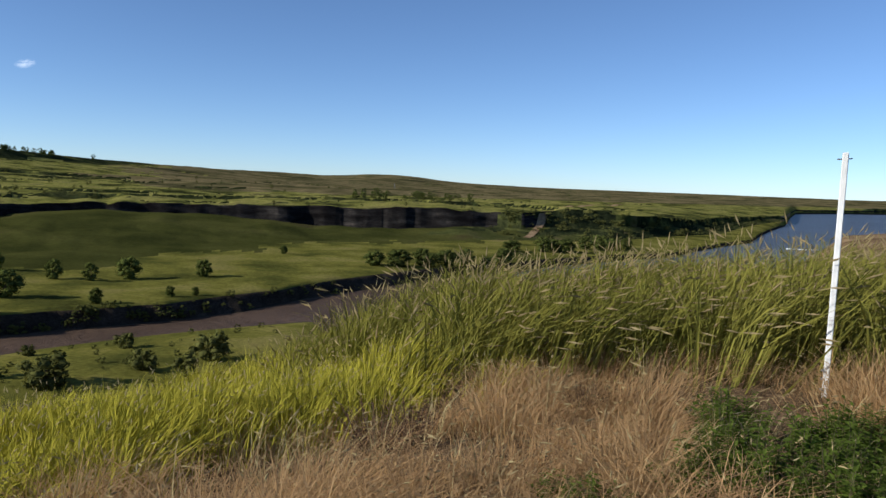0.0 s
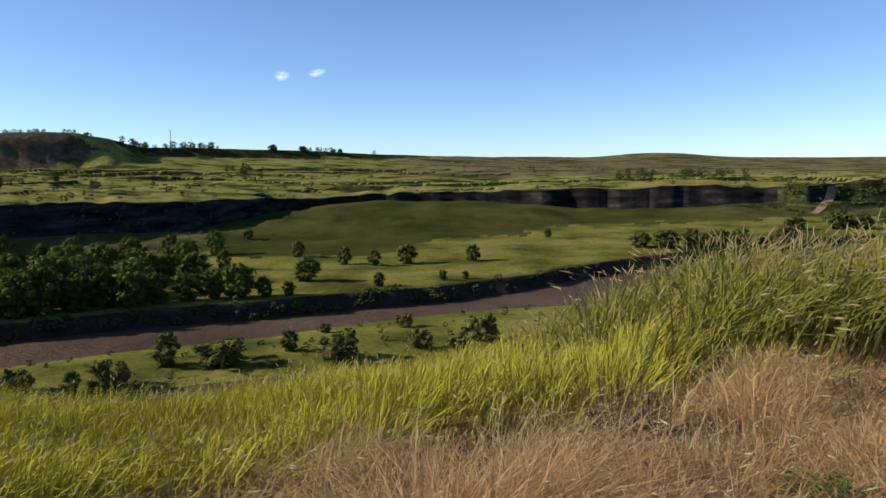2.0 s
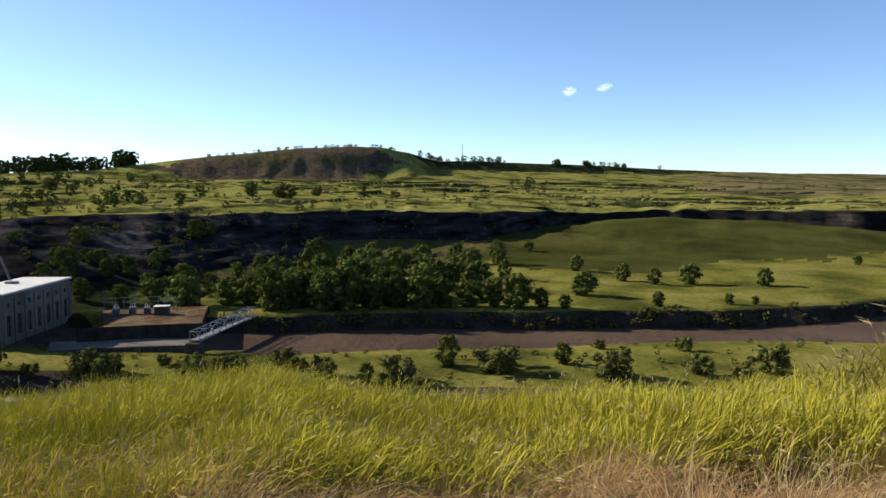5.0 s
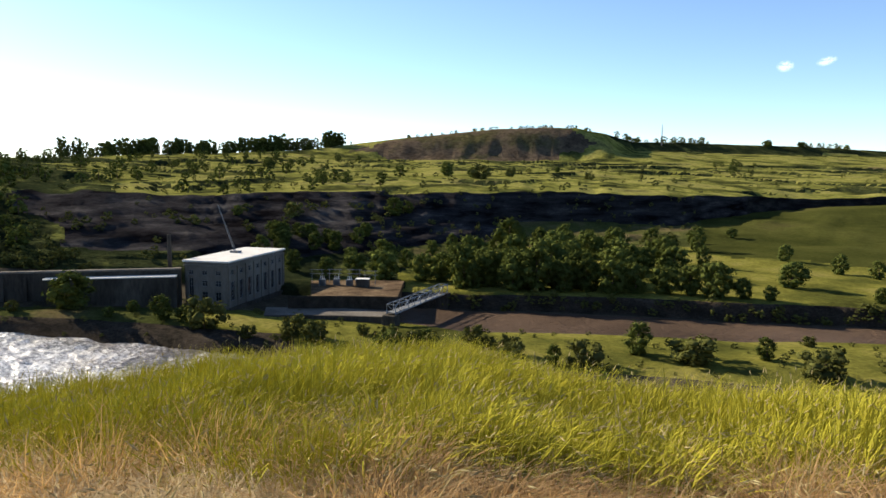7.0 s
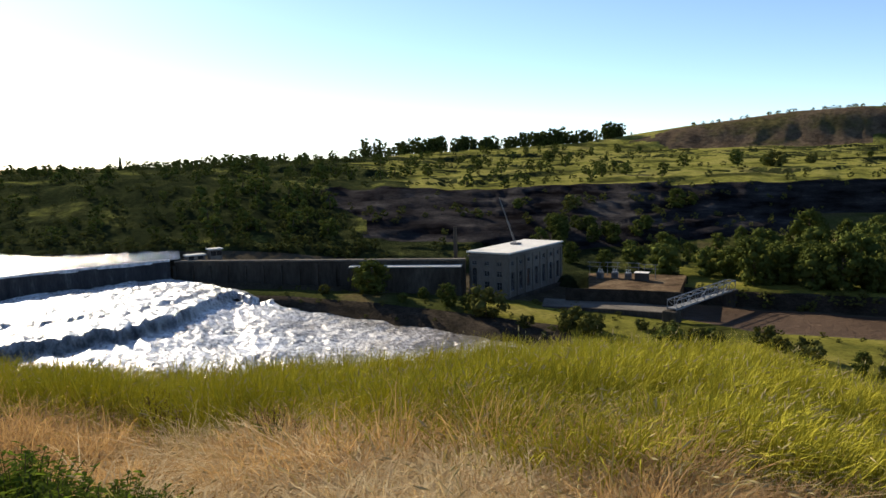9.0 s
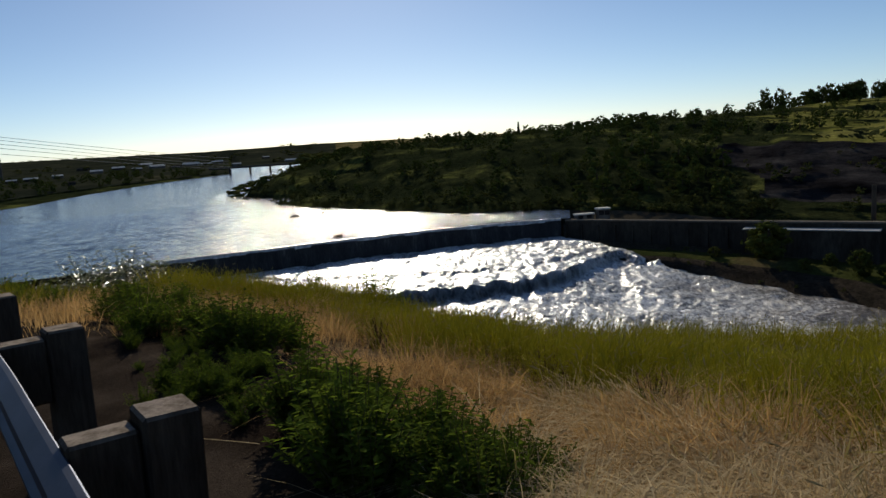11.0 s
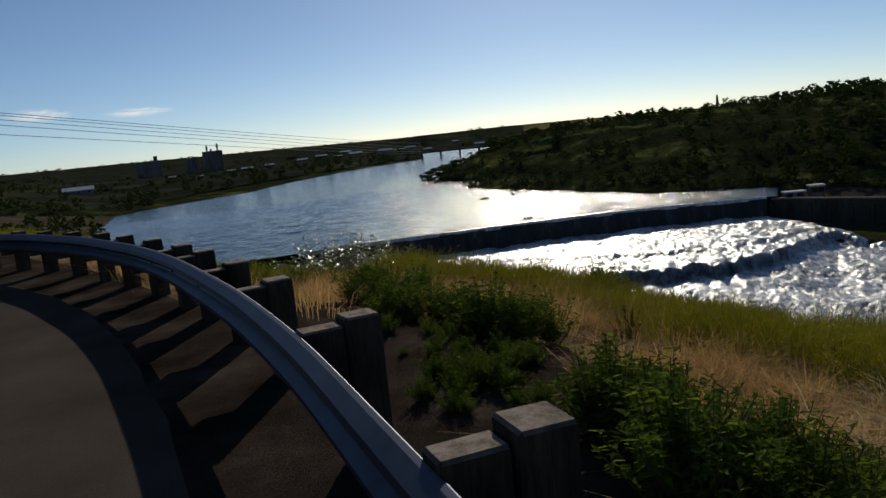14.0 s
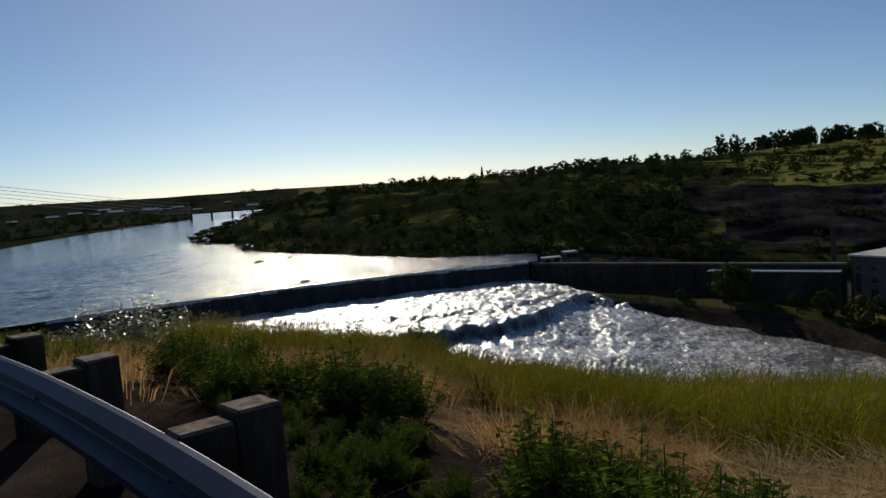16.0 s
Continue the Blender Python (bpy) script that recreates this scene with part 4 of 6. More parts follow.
def tufts(rng, n, per, radius, b0, b1, near, far, splay, wind, keep=None):
    """Roots of grass in tufts on the near slope, and the way in which each blade leans."""
    roots, leans = [], []
    made = 0
    while made < n:
        b = rng.uniform(b0, b1)
        lo, hi = (f(b) if callable(f) else f for f in (near, far))
        lo += rng.normal(0, 0.35)
        d = math.sqrt(rng.uniform(lo * lo, max(hi, lo + 0.2) ** 2))
        p = spot(b, d)
        if keep and not keep(p.x, p.y, b, d):
            continue
        made += 1
        k = int(per * rng.uniform(0.5, 1.5))
        off = rng.normal(0, radius, (k, 2))
        slope = [(ground_xy(p.x + 0.1, p.y) - p.z) * 10, (ground_xy(p.x, p.y + 0.1) - p.z) * 10]
        roots.append(np.column_stack([p.x + off[:, 0], p.y + off[:, 1], p.z + off @ np.array(slope)]))
        leans.append(off / radius * splay + np.array(wind) * rng.uniform(0.5, 1.5) + rng.normal(0, 0.12, (k, 2)))
    return np.concatenate(roots), np.concatenate(leans)


nrng = np.random.default_rng(3)
WIND = (0.20, 0.12)
bald = lambda x, y, b, d: drift(x, y, 0.7, 4.0) > -0.02 and not (b > 112 and d < 8.2) and not (96 < b < 118 and d < 4.6)
r, lean = tufts(nrng, 1300, 50, 0.19, -34, 128, lambda b: max(2.7, verge(b) + 0.3), lambda b: straw_edge(b) + 0.4, 0.85, (0.25, 0.12), bald)
blades("dry_grass", nrng, r, nrng.uniform(0.12, 0.42, len(r)) * np.array([0.95 + 1.35 * drift(x, y, 0.8, 12.0) for x, y, z in r]).clip(0.28, 1.9), 0.0028, lean, STRAW, "bleached straw-coloured dry grass in tufts on the verge", "dry grass", (0.12, 0.03, 0.004, SEED))
r, lean = tufts(nrng, 260, 46, 0.2, 112, 133, lambda b: 8.4 + 0.2 * max(b - 118, 0), lambda b: 13.0 + 0.25 * max(b - 118, 0), 0.6, (0.25, 0.12))
blades("path_straw", nrng, r, nrng.uniform(0.14, 0.40, len(r)), 0.0032, lean, STRAW, "pale dry grass in a strip along the bank", "dry grass", (0.15, 0.03, 0.004, SEED))
r, lean = tufts(nrng, 420, 46, 0.2, 56, 104, 2.6, lambda b: straw_edge(b) - 0.5, 1.3, (0.3, 0.3), lambda x, y, b, d: drift(x, y, 0.6, 2.0) > -0.12 and abs(b - 82) < 30 * (1.15 - d / 9))
blades("matted_grass", nrng, r, nrng.uniform(0.14, 0.36, len(r)), 0.0042, lean, MATTED, "pale flattened straw matted on the verge", "dry grass")
r, lean = tufts(nrng, 260, 8, 0.05, -34, 128, lambda b: max(2.7, verge(b) + 0.3), lambda b: straw_edge(b) + 1.5, 0.5, (0.3, 0.12), lambda x, y, b, d: b < 100 or d > 8)
blades("dry_stalks", nrng, r, nrng.uniform(0.3, 0.6, len(r)), 0.003, lean, SEED, "long pale dead stalks among the dry grass", "dry grass", (0.5, 0.06, 0.006, SEED))
r, lean = tufts(nrng, 2100, 42, 0.17, -8, 126, straw_edge, 17.5, 0.28, WIND)
r2, lean2 = tufts(nrng, 1300, 42, 0.17, 4, 124, straw_edge, lambda b: straw_edge(b) + 3.0, 0.28, WIND)
r, lean = np.concatenate([r, r2]), np.concatenate([lean, lean2])
high_ = np.array([0.50 + 0.28 * drift(x, y, 0.4, 9.0) for x, y, z in r]) * nrng.uniform(0.65, 1.25, len(r))
blades("green_grass", nrng, r, np.clip(high_, 0.18, 0.85), 0.0048, lean, GREEN, "yellow-green grass with pale seed heads on the slope", "grass", (0.07, 0.05, 0.006, SEED))
r, lean = tufts(nrng, 150, 40, 0.2, 129, 146, lambda b: verge(b) + 1.0, lambda b: verge(b) + 8, 0.5, WIND)
blades("bank_straw", nrng, r, nrng.uniform(0.15, 0.40, len(r)), 0.0035, lean, STRAW, "dry grass on the bank behind the posts", "dry grass", (0.15, 0.03, 0.004, SEED))
r, lean = tufts(nrng, 330, 40, 0.2, 127, 152, lambda b: verge(b) + 1.4, lambda b: verge(b) + 18, 0.35, WIND, lambda x, y, b, d: drift(x, y, 0.5, 3.0) > -0.1 and (b > 132 or d > 13))
blades("bank_grass", nrng, r, nrng.uniform(0.2, 0.55, len(r)), 0.005, lean, GREEN, "rough green grass on the bank below the posts", "grass", (0.15, 0.05, 0.005, SEED))
r, lean = tufts(nrng, 520, 62, 0.19, -36, 12.5, lambda b: 7.8 + 0.25 * max(b - 5, 0), 13.5, 0.42, (0.6, 0.15), lambda x, y, b, d: drift(x, y, 0.5, 7.0) > -0.3)
tall = np.interp(np.degrees(np.arctan2(-r[:, 0], r[:, 1])), [-34, -22, -16, -6, 2, 9, 14], [1.05, 1.22, 1.02, 1.0, 1.05, 0.9, 0.55])
blades("tall_grass", nrng, r, nrng.uniform(0.6, 1.3, len(r)) * (tall + 0.05), 0.0075, lean, TALL, "tall wind-bent green grass with tan plumes", "tall grass", (0.24, 0.14, 0.010, PLUME))

# ---- leafy weeds ----
WEED = leafy("weed_leaf", (0.036, 0.062, 0.011), (0.19, 0.25, 0.045), 2.0, 0.5, 0.5)
STALK = earthy("weed_stalk", [(0.3, (0.10, 0.11, 0.04)), (0.7, (0.16, 0.14, 0.07))], 3, 20)


def make_weed(seed, height, spread_, stems, leaf, mat, name="weed", label="bushy dark green leafy weed beside the dry grass", group="roadside weeds", wood=None, per=22):
    rng = np.random.default_rng(seed)
    ob = thing(name, Matrix(), label, "weed" if "weed" in name else "shrub", group)
    bm = bmesh.new()
    vs, fs = [], []
    for i in range(stems):
        a = rng.uniform(0, 6.28)
        out = rng.uniform(0.1, 1.0) * spread_
        tip = np.array([math.cos(a) * out, math.sin(a) * out, height * rng.uniform(0.6, 1.0) * (1 - 0.35 * out / spread_)])
        bm_tube(bm, (tip[0] * 0.1, tip[1] * 0.1, -0.05), tip, 0.005, 0.002, 4)
        for k in range(per):
            s = 0.2 + 0.8 * (k + rng.uniform()) / per
            p = tip * s
            w_ = a + k * 2.2 + rng.uniform(-0.4, 0.4)
            d = np.array([math.cos(w_), math.sin(w_), rng.uniform(-0.1, 0.7)])
            d /= np.linalg.norm(d)
            c = np.cross(d, [0, 0, 1.0]) + rng.normal(0, 0.25, 3)
            c /= np.linalg.norm(c)
            l = leaf * rng.uniform(0.6, 1.3) * (1.15 - 0.5 * s)
            n = len(vs)
            vs += [tuple(p), tuple(p + d * l * 0.5 + c * l * 0.2), tuple(p + d * l + np.array([0, 0, -0.15 * l])), tuple(p + d * l * 0.5 - c * l * 0.2)]
            fs.append((n, n + 1, n + 2, n + 3))
    tagged(part("stem", bm, wood or STALK, ob), kind="stuff")
    tagged(link_mesh("foliage", vs, fs, mat, ob), kind="stuff")
    return ob


WEEDS = [make_weed(200 + k, 0.55, 0.36, 26, 0.078, WEED, per=28) for k in range(4)]
wr = random.Random(8)
# bearing, distance, scale
rows = [(wr.uniform(-34, -18), wr.uniform(3.6, 6.0), wr.uniform(0.65, 1.1)) for _ in range(40)]
rows += [(wr.uniform(-17, -3), wr.uniform(3.3, 4.0), wr.uniform(0.5, 0.75)) for _ in range(10)]
BUSHY = [(115.5, 4.6, 6, 1.0), (113.2, 4.0, 6, 1.15), (110.6, 3.7, 5, 0.85), (107.2, 3.9, 6, 0.95), (104.0, 3.6, 6, 0.9), (100.8, 3.8, 5, 0.8), (97.6, 3.7, 4, 0.7), (111.8, 5.2, 4, 0.8),
         (118.0, 7.0, 6, 1.0), (120.6, 7.3, 6, 1.1), (117.2, 8.2, 3, 0.8), (122.5, 7.9, 5, 0.9)]
rows += [(wr.gauss(b, 0.75), wr.gauss(d, 0.2), s * wr.uniform(0.75, 1.15)) for b, d, n, s in BUSHY for _ in range(n)]
rows += [(wr.uniform(118.5, 126), wr.uniform(4.7, 6.4), wr.uniform(0.28, 0.5)) for _ in range(26)]
rows += [(wr.uniform(122.5, 129), wr.uniform(7.6, 11.0), wr.uniform(0.7, 1.15)) for _ in range(30)]
rows += [(wr.uniform(128, 137), wr.uniform(10.5, 17.0), wr.uniform(0.7, 1.2)) for _ in range(26)]
rows += [(b, d, s) for b, d, s in ((97, 7.0, 0.6), (89.2, 5.3, 0.6), (87, 7.0, 0.9), (43, 13.5, 1.2), (50, 13.5, 1.1))]
rows += [(wr.uniform(121, 128), wr.uniform(5.0, 7.6), wr.uniform(0.2, 0.42)) for _ in range(34)]
for k, (b, d, s) in enumerate(rows):
    src = WEEDS[k % 4]
    if b > 128 and d < verge(b) + 0.35:
        continue
    m = Matrix.Translation(spot(b, d, -0.02)) @ Matrix.Rotation(wr.uniform(0, 6.28), 4, "Z")
    if k < 4:
        ob = src
        ob.matrix_world = m
    else:
        ob = copy_thing(src, m)
    ob.scale = (s, s, s * wr.uniform(0.85, 1.15))

# dead weeds along the straw, silver-leaved shrubs on the brow
DEAD = leafy("dead_weed", (0.045, 0.028, 0.018), (0.17, 0.105, 0.065), 2.0, 0.15)
SILVER = leafy("silver_leaf", (0.10, 0.115, 0.07), (0.36, 0.38, 0.27), 2.0, 0.3, 0.35)
SILVER.node_tree.nodes["Principled BSDF"].inputs["Specular IOR Level"].default_value = 0.5
DRY = [make_weed(220 + k, 0.48, 0.30, 34, 0.035, DEAD, "dead_weed", "brown dried-out weed on the verge", "dead weeds", DEAD) for k in range(2)]
OLIVE = [make_weed(230 + k, 1.15, 0.85, 46, 0.13, SILVER, "silver_shrub", "shrub with pale glinting silvery leaves on the brow", "silver shrubs", per=26) for k in range(2)]
BROW = [make_weed(240 + k, 0.9, 0.6, 34, 0.13, WEED, "leafy_shrub", "leafy green shrub on the brow above the rapids", "brow shrubs", per=26) for k in range(2)]
for kinds, rows in ((DRY, ((97.4, 7.1, 1.2), (96.2, 6.8, 0.9), (89.2, 5.5, 1.0), (87.6, 5.2, 0.8), (83.0, 6.1, 0.9), (101.5, 7.6, 0.9), (110.0, 8.6, 0.9), (70.5, 5.4, 0.7), (19.5, 6.4, 0.8), (7.0, 5.4, 1.1), (4.5, 5.2, 1.0), (-9.0, 6.2, 0.8), (30.0, 6.0, 0.7))),
                    (OLIVE, ((129.8, 15.2, 1.25), (127.9, 15.0, 1.35), (126.1, 15.3, 1.2), (131.4, 15.6, 0.95), (124.6, 15.2, 0.9))),
                    (BROW, ((114.7, 13.9, 0.9), (113.6, 14.2, 0.7), (110.3, 13.8, 1.05), (109.0, 14.1, 0.8), (123.6, 14.2, 0.6), (118.2, 14.3, 0.5), (59.2, 13.8, 0.6), (61.6, 14.0, 0.5), (47.6, 14.0, 0.7)))):
    for k, (b, d, s) in enumerate(rows):
        m = Matrix.Translation(spot(b, d, -0.02)) @ Matrix.Rotation(wr.uniform(0, 6.28), 4, "Z")
        ob = kinds[k] if k < 2 else copy_thing(kinds[k % 2], m)
        ob.matrix_world = m
        ob.scale = (s, s, s)

# ---- road, guard rail ----
ASPHALT = earthy("asphalt", [(0.3, (0.06, 0.0487, 0.0392)), (0.7, (0.096, 0.0789, 0.0627))], 0.8, 90, relief=0.5, depth=0.01)
WOOD = earthy("weathered_timber", [(0.3, (0.0288, 0.0209, 0.0158)), (0.5, (0.0612, 0.0461, 0.0353)), (0.7, (0.0972, 0.0756, 0.059))], 3, 40, relief=0.8, depth=0.01, stretch=(1, 1, 0.15))


def sunlit_tops(m):
    """Sunlight painted in: the posts' upward faces get a paler mottled tone."""
    tree = m.node_tree
    b = tree.nodes["Principled BSDF"]
    z = tree.nodes.new("ShaderNodeSeparateXYZ")
    tree.links.new(tree.nodes.new("ShaderNodeNewGeometry").outputs["True Normal"], z.inputs[0])
    # the painted sunlight goes only where the surface faces up
    up = ramp_node(tree, z.outputs[2], [(0.6, (0, 0, 0)), (0.9, (1, 1, 1))])
    sunlit = ramp_node(tree, noise_node(tree, 14, 6, 0.7).outputs[0], [(0.35, (0.14, 0.11, 0.085)), (0.6, (0.34, 0.28, 0.23))])
    tree.links.new(mix_node(tree, up.outputs[0], b.inputs["Base Color"].links[0].from_socket, sunlit.outputs[0]), b.inputs["Base Color"])


sunlit_tops(WOOD)


def steel_material():
    m, tree, b = material("galvanised_steel", 0.55, 0.9, 0.5)
    n, f = noise_node(tree, 4, 5), noise_node(tree, 45, 4)
    # far darker and bluer than zinc: shade and sky sheen are painted in
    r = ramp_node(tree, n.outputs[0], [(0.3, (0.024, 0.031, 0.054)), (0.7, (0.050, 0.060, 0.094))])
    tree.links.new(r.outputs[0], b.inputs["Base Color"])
    bump(tree, b, f.outputs[0], 0.15, 0.004)
    return m


STEEL = steel_material()
RAIL = [(-0.75, -0.45), (-1.30, -1.06), (-1.86, -1.70), (-2.36, -2.32), (-2.70, -2.70), (-3.35, -3.51), (-4.27, -4.76), (-4.90, -5.72), (-5.70, -6.95), (-6.60, -8.58), (-7.65, -11.0), (-8.35, -13.3), (-8.75, -15.6), (-8.95, -18.0), (-8.9, -22.0), (-8.2, -27.0)]
# distance of each post along the rail, and the height of its top
POSTS = [(1.92, 0.82), (3.83, 0.79), (5.68, 0.75), (7.03, 0.745), (8.33, 0.745), (9.35, 0.74), (10.53, 0.74), (11.75, 0.74)] + [(12.95 + 1.2 * k, 0.74) for k in range(14)]


def rail_points(step):
    p = np.array(RAIL)
    s = np.concatenate([[0], np.cumsum(np.hypot(*np.diff(p, axis=0).T))])
    fine = np.linspace(0, s[-1], 400)
    x, y = np.interp(fine, s, p[:, 0]), np.interp(fine, s, p[:, 1])
    k = np.ones(15) / 15
    for _ in range(2):
        x = np.convolve(np.pad(x, 7, mode="reflect", reflect_type="odd"), k, "valid")
        y = np.convolve(np.pad(y, 7, mode="reflect", reflect_type="odd"), k, "valid")
    t = np.arange(0, s[-1], step)
    return np.stack([np.interp(t, fine, x), np.interp(t, fine, y)], 1)


def frame_at(pts, i):
    a, b = pts[max(i - 1, 0)], pts[min(i + 1, len(pts) - 1)]
    d = (b - a) / np.linalg.norm(b - a)
    return d, np.array([d[1], -d[0]])  # along, and towards the river


def build_rail():
    rail = thing("guard_rail", Matrix(), "curved galvanised steel guard rail on timber posts", "guard rail")
    pts = rail_points(0.15)
    # the beam's folded section: out from its face, height
    face = [(0.000, 0.425), (-0.018, 0.430), (-0.075, 0.475), (-0.080, 0.515), (-0.012, 0.565), (0.0, 0.5825), (-0.012, 0.600), (-0.080, 0.650), (-0.075, 0.690), (-0.018, 0.735), (0.004, 0.742)]
    prof = face + [(o + 0.006, z - 0.002) for o, z in reversed(face)]
    vs, fs = [], []
    for i, p in enumerate(pts):
        d, out = frame_at(pts, i)
        for o, z in prof:
            vs.append((p[0] + out[0] * o, p[1] + out[1] * o, z))
    n = len(prof)
    for i in range(len(pts) - 1):
        for k in range(n):
            a, b = i * n + k, i * n + (k + 1) % n
            fs.append((a, b, b + n, a + n))
    fs += [tuple(range(n)), tuple(reversed(range((len(pts) - 1) * n, len(pts) * n)))]
    link_mesh("beam", vs, fs, STEEL, rail, "folded zinc-coated steel beam, shade and blue sheen in its colour", smooth=False)
    coarse = rail_points(0.05)
    rnd = random.Random(2)
    post_mesh = block_mesh = None
    for along, top in POSTS:
        k = min(int(along / 0.05), len(coarse) - 1)
        d, out = frame_at(coarse, k)
        turn = math.atan2(out[1], out[0])
        at = coarse[k] + out * 0.335
        blk = coarse[k] + out * 0.125
        if post_mesh is None:
            bm = bmesh.new()
            bm_box(bm, (0.20, 0.20, 1.5), (0, 0, 0), 0, 0.012)
            post = part("post", bm, WOOD, rail, "weathered square timber post")
            bm = bmesh.new()
            bm_box(bm, (0.235, 0.15, 0.36), (0, 0, 0), 0, 0.012)
            block = part("spacer_block", bm, WOOD, rail, "timber block between beam and post")
            bm = bmesh.new()
            bmesh.ops.create_uvsphere(bm, u_segments=8, v_segments=5, radius=0.018, matrix=Matrix.Diagonal((0.5, 1, 1, 1)))
            bolt = part("bolt", bm, STEEL, rail)
            post_mesh, block_mesh, bolt_mesh = post.data, block.data, bolt.data
        else:
            post, block, bolt = new("post", post_mesh), new("spacer_block", block_mesh), new("bolt", bolt_mesh)
            for o in (post, block, bolt):
                o.parent = rail
        lean = Matrix.Rotation(rnd.uniform(-0.025, 0.025), 4, "X") @ Matrix.Rotation(rnd.uniform(-0.02, 0.02), 4, "Y")
        post.matrix_local = Matrix.Translation((*at, top - 0.75)) @ Matrix.Rotation(turn, 4, "Z") @ lean
        block.matrix_local = Matrix.Translation((*blk, top - 0.215 + rnd.uniform(-0.01, 0.005))) @ Matrix.Rotation(turn, 4, "Z")
        b0 = coarse[k] - out * 0.012
        bolt.matrix_local = Matrix.Translation((*b0, 0.5825)) @ Matrix.Rotation(turn, 4, "Z")
    return rail


build_rail()


def build_road():
    line = np.array([(95, 102), (60, 64), (32, 34), (14, 15.2), (5, 5.8), (1.2, 1.7), *RAIL[:-1], (-8.2, -27), (-5.5, -36), (0, -48), (12, -64), (40, -90)])
    s = np.concatenate([[0], np.cumsum(np.hypot(*np.diff(line, axis=0).T))])
    t = np.arange(0, s[-1], 0.5)
    pts = np.stack([np.interp(t, s, line[:, 0]), np.interp(t, s, line[:, 1])], 1)
    k = np.ones(9) / 9
    pts = np.stack([np.convolve(np.pad(pts[:, i], 4, mode="edge"), k, "valid") for i in (0, 1)], 1)
    vs, fs = [], []
    offs = [-0.62, -2.5, -4.5, -7.5]
    for i, p in enumerate(pts):
        d, out = frame_at(pts, i)
        for o in offs:
            q = p + out * (o + (0.05 * noise.noise(Vector((i * 0.5, 0, 0))) if o == offs[0] else 0))
            vs.append((q[0], q[1], 0.012))
        q = p + out * (offs[0] + 0.06)
        vs.append((q[0], q[1], -0.05))
    n = len(offs)
    for i in range(len(pts) - 1):
        for k in range(n - 1):
            a = i * (n + 1) + k
            fs.append((a, a + 1, a + n + 2, a + n + 1))
        a = i * (n + 1)
        fs.append((a + n, a, a + n + 1, a + 2 * n + 1))
    return tagged(link_mesh("road", vs, fs, ASPHALT), "curving grey-brown asphalt road", "road", kind="structure")


build_road()

# ---- dam, powerhouse and the works round them ----
CONCRETE = earthy("aged_concrete", [(0.3, (0.108, 0.0945, 0.0793)), (0.55, (0.171, 0.152, 0.13)), (0.75, (0.225, 0.203, 0.175))], 0.10, 1.2, relief=0.3, depth=0.1, stretch=(1, 1, 0.35), contrast=0.3)
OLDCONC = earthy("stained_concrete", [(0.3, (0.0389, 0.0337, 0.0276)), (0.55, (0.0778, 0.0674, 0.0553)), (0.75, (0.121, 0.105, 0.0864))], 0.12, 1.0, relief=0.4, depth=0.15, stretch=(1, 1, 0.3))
ROOFING = earthy("pale_roofing", [(0.3, (0.55, 0.53, 0.49)), (0.7, (0.68, 0.66, 0.62))], 0.2, 2.0, relief=0.1, contrast=0.15)
WHITE = earthy("white_paint", [(0.3, (0.62, 0.62, 0.60)), (0.7, (0.78, 0.78, 0.76))], 0.8, 6.0, rough=0.6, relief=0.1, depth=0.01, contrast=0.2)
DARKWOOD = earthy("dark_wet_timber", [(0.3, (0.03, 0.025, 0.02)), (0.7, (0.07, 0.058, 0.045))], 0.6, 5)
DARKSTEEL = earthy("dull_grey_steel", [(0.3, (0.16, 0.165, 0.17)), (0.7, (0.28, 0.285, 0.29))], 0.8, 6, rough=0.6, relief=0.1)
BRIDGESTEEL = earthy("pale_bridge_steel", [(0.3, (0.26, 0.265, 0.27)), (0.7, (0.42, 0.425, 0.43))], 0.8, 6, rough=0.6, relief=0.1)
BOULDER = earthy("river_rock", [(0.3, (0.05, 0.045, 0.04)), (0.7, (0.14, 0.12, 0.10))], 0.5, 3, depth=0.3)


def glass_material():
    m, tree, b = material("window_glass", 0.15, 0, 0.25)
    n = noise_node(tree, 1.3, 2)
    r = ramp_node(tree, n.outputs[0], [(0.35, (0.010, 0.011, 0.013)), (0.7, (0.026, 0.028, 0.032))])
    tree.links.new(r.outputs[0], b.inputs["Base Color"])
    return m


PANE = glass_material()


def at(b, d, z):
    return Vector((-math.sin(radians(b)) * d, math.cos(radians(b)) * d, z))


def wall_between(bm, a, b, top, bottom, thick, bevel=0.05):
    v = b - a
    bm_box(bm, (v.xy.length, thick, top - bottom), ((a.x + b.x) / 2, (a.y + b.y) / 2, (top + bottom) / 2), math.atan2(v.y, v.x), bevel)


# the near-white base colour holds the sun's glint along the crest
SPILL = earthy("spilling_water", [(0.35, (0.35, 0.35, 0.35)), (0.65, (0.78, 0.78, 0.77))], 0.8, 5, rough=0.3, relief=0.5, depth=0.1, stretch=(1, 1, 0.2), spec=0.5)


